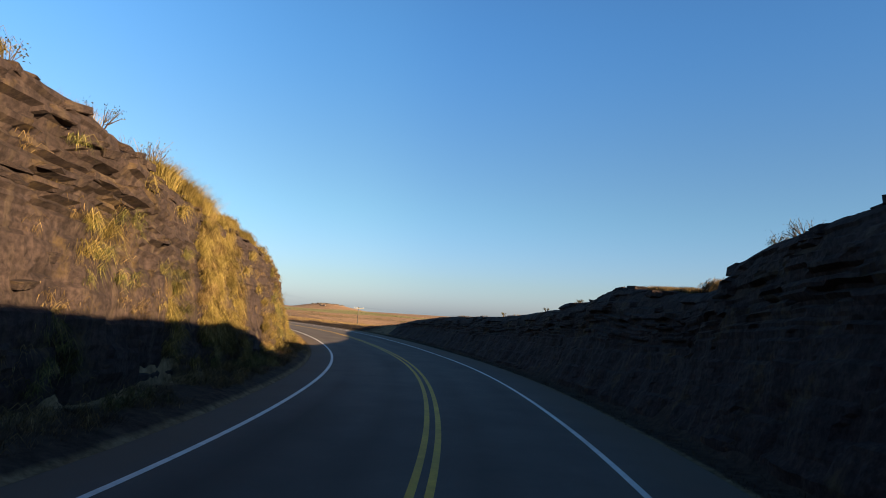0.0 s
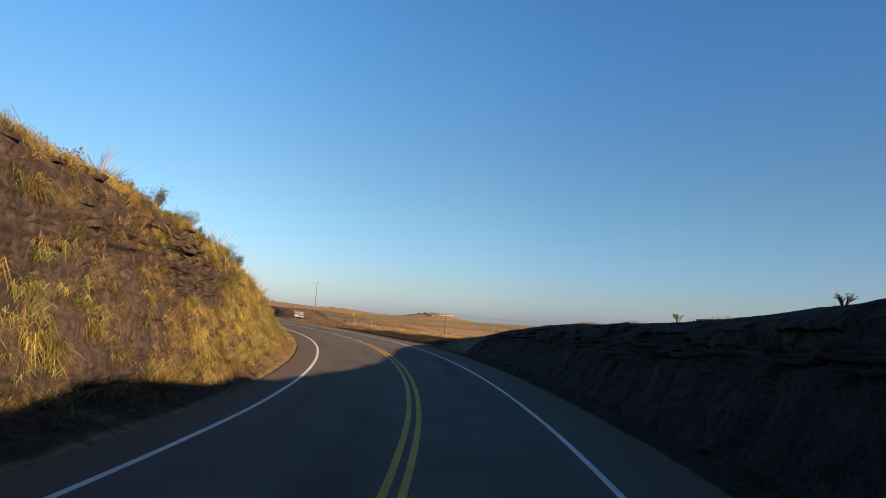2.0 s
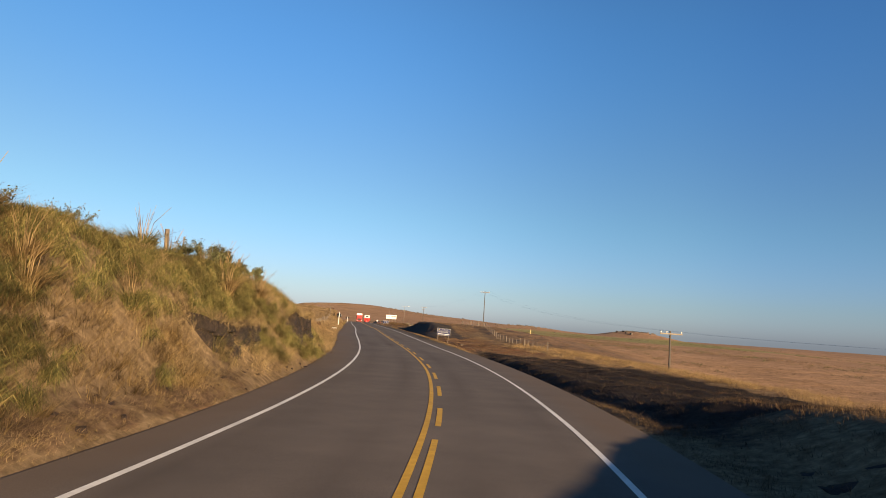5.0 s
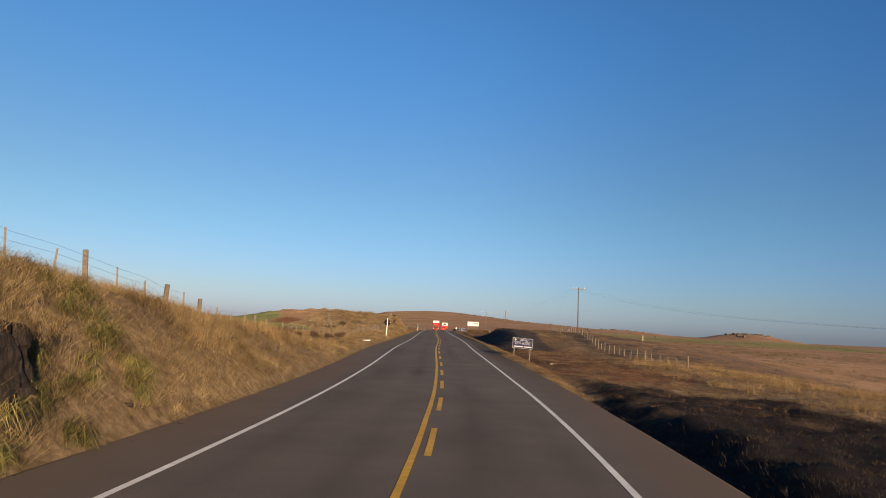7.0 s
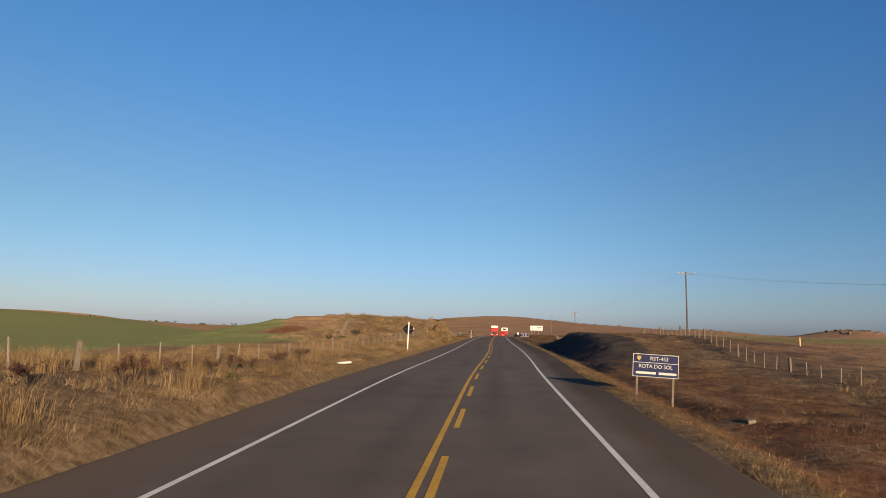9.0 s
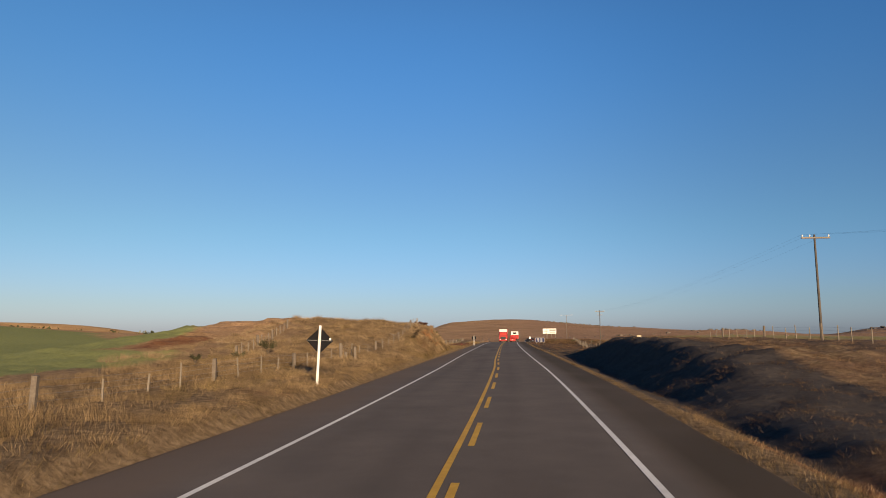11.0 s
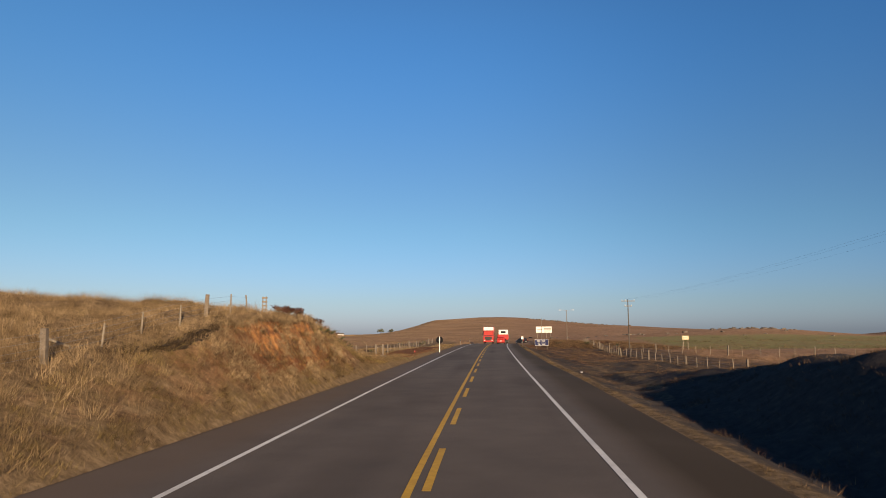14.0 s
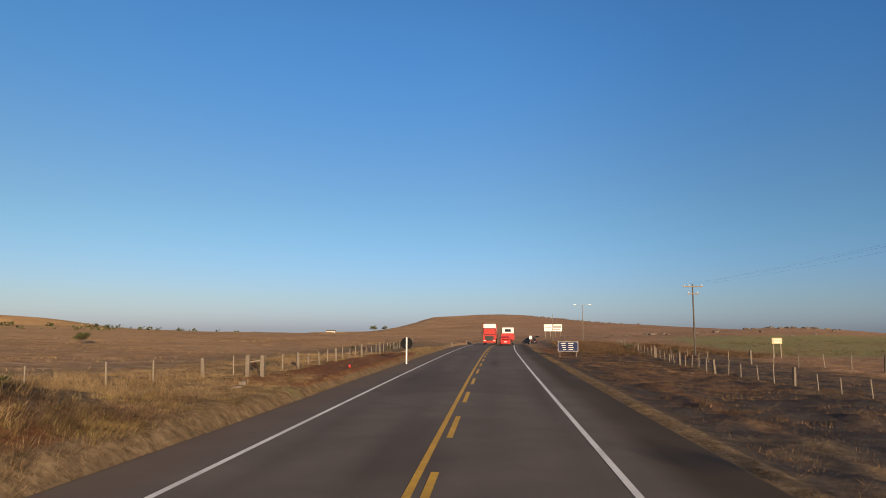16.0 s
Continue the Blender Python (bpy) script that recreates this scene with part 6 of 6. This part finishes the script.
def loft(sections, mat, name, parent, label="", bevel=0.05):
    """A closed body through rings of (y, half width at the sill, half width at the top, z low, z high)."""
    bm = bmesh.new()
    rings = []
    for y, a, b, lo, hi in sections:
        pts = ((-a * 0.94, lo), (a * 0.94, lo), (a, lo + (hi - lo) * 0.35), (b, hi - 0.04), (b * 0.9, hi), (-b * 0.9, hi), (-b, hi - 0.04), (-a, lo + (hi - lo) * 0.35))
        rings.append([bm.verts.new((x, y, z)) for x, z in pts])
    for r, q in zip(rings, rings[1:]):
        for k in range(8):
            bm.faces.new((r[k], r[(k + 1) % 8], q[(k + 1) % 8], q[k]))
    bm.faces.new(rings[0][::-1])
    bm.faces.new(rings[-1])
    bmesh.ops.recalc_face_normals(bm, faces=bm.faces)
    ob = part(name, bm, mat, parent, label)
    for p in ob.data.polygons:
        p.use_smooth = False
    return ob


def hatchback(at, turn, paint, label, lit=True):
    """A small five-door car; its tail faces -y."""
    ob = thing("car", at, turn, label, "car")
    loft(((-1.95, 0.74, 0.70, 0.32, 0.86), (-1.82, 0.84, 0.80, 0.24, 0.98), (-1.0, 0.86, 0.82, 0.20, 0.97), (0.8, 0.86, 0.82, 0.20, 0.95), (1.5, 0.84, 0.76, 0.22, 0.84), (1.98, 0.70, 0.62, 0.34, 0.68)), paint, "body", ob)
    cabin = loft(((-1.72, 0.74, 0.66, 0.90, 1.22), (-1.35, 0.78, 0.60, 0.92, 1.46), (0.1, 0.78, 0.60, 0.92, 1.49), (0.5, 0.78, 0.62, 0.92, 1.36), (1.15, 0.74, 0.7, 0.88, 0.98)), paint, "cabin", ob)
    glass = bmesh.new()
    glass.faces.new([glass.verts.new(v) for v in ((-0.60, -1.80, 1.0), (0.60, -1.80, 1.0), (0.52, -1.42, 1.40), (-0.52, -1.42, 1.40))])
    bmesh.ops.solidify(glass, geom=glass.faces[:], thickness=0.02)
    part("rear_window", glass, GLASS, cabin)
    wind = bmesh.new()
    wind.faces.new([wind.verts.new(v) for v in ((-0.62, 1.20, 0.98), (-0.54, 0.45, 1.42), (0.54, 0.45, 1.42), (0.62, 1.20, 0.98))])
    bmesh.ops.solidify(wind, geom=wind.faces[:], thickness=0.02)
    part("windscreen", wind, GLASS, cabin)
    for x in (-1, 1):
        side = bmesh.new()
        side.faces.new([side.verts.new((x * a, y, z)) for a, y, z in ((0.80, -1.25, 1.0), (0.80, 0.75, 1.0), (0.66, 0.3, 1.40), (0.66, -1.1, 1.40))])
        bmesh.ops.solidify(side, geom=side.faces[:], thickness=0.015)
        part("side_window", side, GLASS, cabin)
        part("tail_lamp", box_bm((0.17, 0.08, 0.34), (x * 0.68, -1.87, 0.90), 0.03), LAMP_RED, ob)
        part("headlamp", box_bm((0.26, 0.12, 0.14), (x * 0.58, 1.83, 0.62), 0.03), CHROME, ob)
        part("mirror", box_bm((0.16, 0.10, 0.12), (x * 0.92, 0.62, 1.02), 0.03), paint, ob)
        for y in (-1.25, 1.25):
            wheel(ob, x * 0.76, y, 0.30, 0.20)
    part("bumper", box_bm((1.5, 0.16, 0.26), (0, -1.94, 0.42), 0.05), paint, ob)
    part("number_plate", panel_bm(0.42, 0.13, 0.02, (0, -2.03, 0.60), 0.005), STEEL, ob)
    return ob


def flatbed_truck(at, turn, label):
    """A white cab with a low red flatbed body; its tail faces -y."""
    ob = thing("flatbed_truck", at, turn, label, "truck")
    part("chassis", box_bm((1.0, 11.0, 0.28), (0, 0.3, 0.85), 0.03), BLACK, ob)
    bed = part("bed", box_bm((2.5, 8.2, 0.18), (0, -1.6, 1.18), 0.02), RED, ob)
    for x in (-1.22, 1.22):
        part("side_board", box_bm((0.06, 8.1, 0.75), (x, -1.6, 1.62), 0.015), RED, bed)
        for k in range(6):
            part("stake", box_bm((0.09, 0.09, 0.85), (x * 1.02, -5.3 + k * 1.48, 1.6), 0.01), RED, bed)
    part("tailgate", box_bm((2.4, 0.07, 0.75), (0, -5.66, 1.62), 0.015), RED, bed)
    part("headboard", box_bm((2.4, 0.09, 0.9), (0, 2.4, 1.72), 0.02), RED, bed)
    for x in (-0.95, 0.95):
        part("tail_lamp", box_bm((0.35, 0.07, 0.16), (x, -5.70, 0.98), 0.02), LAMP_RED, ob)
        part("mudguard", box_bm((0.55, 0.04, 0.5), (x, -5.2, 0.62), 0.01), BLACK, ob)
    cab = loft(((2.75, 1.18, 1.12, 0.75, 3.25), (3.1, 1.22, 1.16, 0.7, 3.35), (4.4, 1.22, 1.12, 0.65, 3.30), (4.85, 1.18, 1.02, 0.65, 3.05)), WHITE, "cab", ob, "white truck cab")
    part("rear_window", panel_bm(1.15, 0.55, 0.03, (0, 2.725, 2.72), 0.01), GLASS, cab)
    part("windscreen", box_bm((2.0, 0.03, 0.95), (0, 4.80, 2.45), 0.01, Euler((radians(10), 0, 0)).to_matrix().to_4x4()), GLASS, cab)
    for x in (-1.2, 1.2):
        part("side_window", box_bm((0.04, 0.9, 0.62), (x * 0.98, 3.9, 2.5), 0.01), GLASS, cab)
        part("mirror", box_bm((0.10, 0.16, 0.5), (x * 1.14, 4.6, 2.45), 0.02), BLACK, cab)
        part("fuel_tank", rod_bm((x * 0.8, 0.7, 0.72), (x * 0.8, 2.1, 0.72), 0.32, None, 16), BLACK, ob)
        for y in (-4.2, -2.9, 3.6):
            wheel(ob, x * 0.84, y, 0.5, 0.5 if y < 0 else 0.3)
    return ob


def box_truck(at, turn, label):
    """A red cab-over with a white-fronted cargo box; its nose faces -y."""
    ob = thing("box_truck", at, turn, label, "truck")
    part("chassis", box_bm((1.0, 9.5, 0.28), (0, 4.6, 0.85), 0.03), BLACK, ob)
    cab = loft(((0.0, 1.18, 1.0, 0.45, 2.85), (0.35, 1.24, 1.14, 0.42, 3.0), (1.7, 1.24, 1.18, 0.5, 3.05)), RED, "cab", ob, "red truck cab")
    part("windscreen", box_bm((2.05, 0.03, 0.85), (0, 0.06, 2.20), 0.01, Euler((radians(-8), 0, 0)).to_matrix().to_4x4()), GLASS, cab)
    part("grille", panel_bm(1.6, 0.65, 0.05, (0, -0.02, 1.25), 0.02), BLACK, cab)
    part("bumper", box_bm((2.4, 0.2, 0.4), (0, 0.0, 0.55), 0.05), RED, cab)
    cargo = part("cargo_box", box_bm((2.55, 7.2, 2.75), (0, 5.6, 2.45), 0.03), RED, ob)
    part("front_panel", panel_bm(2.3, 0.85, 0.03, (0, 1.98, 3.38), 0.01), WHITE, cargo)
    for x in (-1, 1):
        part("headlamp", box_bm((0.36, 0.08, 0.2), (x * 0.9, -0.09, 0.72), 0.03), CHROME, cab)
        part("mirror", box_bm((0.12, 0.16, 0.55), (x * 1.36, 0.25, 2.2), 0.02), BLACK, cab)
        for y in (1.0, 6.6, 7.9):
            wheel(ob, x * 1.0, y, 0.5, 0.35)
    return ob


def on_lane(s, d):
    return Vector(on_road(np.array([s]), np.array([d]))[0]) + Vector((0, 0, 0.004))


hatchback(on_lane(351, 0.7), road_turn(351), RED, "red hatchback car on the asphalt highway")
flatbed_truck(on_lane(374, 0.9), road_turn(374), "red flatbed truck with a white cab on the highway")
box_truck(on_lane(366, -2.45), road_turn(366), "oncoming red truck with a white-fronted cargo box")
p = Vector((8.6, 238, ground_xy(8.6, 238)))
hatchback(p, 35, DARK_PAINT, "dark car parked on the dirt beside the highway")
p = Vector((8.4, 228, ground_xy(8.4, 228)))
board = thing("small_sign", p, 0, "small white sign on a post beside the parked car", "sign board")
part("post", rod_bm((0, 0, -0.3), (0, 0, 1.6), 0.05, None, 8), POST_WOOD, board)
part("plate", panel_bm(0.6, 0.75, 0.03, (0, -0.06, 1.5), 0.01), WHITE, board)


# ---- far things ----
def farmhouse(at, turn):
    ob = thing("farmhouse", at, turn, "small white farmhouse with a grey roof in the pasture", "house")
    part("wall", box_bm((9, 6, 2.8), (0, 0, 1.3), 0.02), WHITE, ob)
    roof = bmesh.new()
    v = [roof.verts.new(c) for c in ((-4.8, -3.4, 2.65), (4.8, -3.4, 2.65), (4.8, 3.4, 2.65), (-4.8, 3.4, 2.65), (-4.8, 0, 4.2), (4.8, 0, 4.2))]
    for f in ((0, 1, 5, 4), (2, 3, 4, 5), (0, 4, 3), (1, 2, 5), (3, 2, 1, 0)):
        roof.faces.new([v[k] for k in f])
    part("roof", roof, CONCRETE, ob)
    for x in (-2.6, 2.4):
        w = part("window", panel_bm(1.1, 1.0, 0.06, (x, -3.02, 1.6), 0.01), STEEL, ob)
        part("pane", panel_bm(0.95, 0.85, 0.02, (x, -3.06, 1.6), 0), GLASS, w)
    part("door", panel_bm(0.9, 2.05, 0.06, (0, -3.02, 1.0), 0.01), POST_WOOD, ob)
    return ob


farmhouse(far_spot(-112, 540), 10).scale = (0.7, 0.7, 0.62)

BOULDER = speckled("pale weathered boulder stone", (0.04, 0.032, 0.027), (0.155, 0.128, 0.106), 2.5, 0.95, 0, 0.6, 0.05, 0.5)
stones = []
for me in SLABS:
    me = me.copy()
    me.materials.clear()
    me.materials.append(BOULDER)
    stones.append(me)
r = random.Random(77)
SPREAD = ((80, 102, 314, 9, 6), (60, 172, 308, 9, 8), (90, 85, 745, 22, 14), (24, 60, 300, 20, 20))
for count, cx, cy, dx, dy in SPREAD:
    for k in range(count):
        x, y = r.gauss(cx, dx), r.gauss(cy, dy)
        ob = new("boulder", r.choice(stones))
        w = r.uniform(0.5, 1.6) * (1.4 if cy > 500 else 1)
        ob.matrix_basis = Matrix.Translation(far_spot(x, y)) @ Euler((r.uniform(-0.2, 0.2), r.uniform(-0.2, 0.2), r.uniform(0, 3))).to_matrix().to_4x4() @ Matrix.Diagonal((w, w * 0.8, w * r.uniform(0.45, 0.8), 1))
        tagged(ob, "grey boulder on the far grassy ridge", "rock", "ridge boulders")
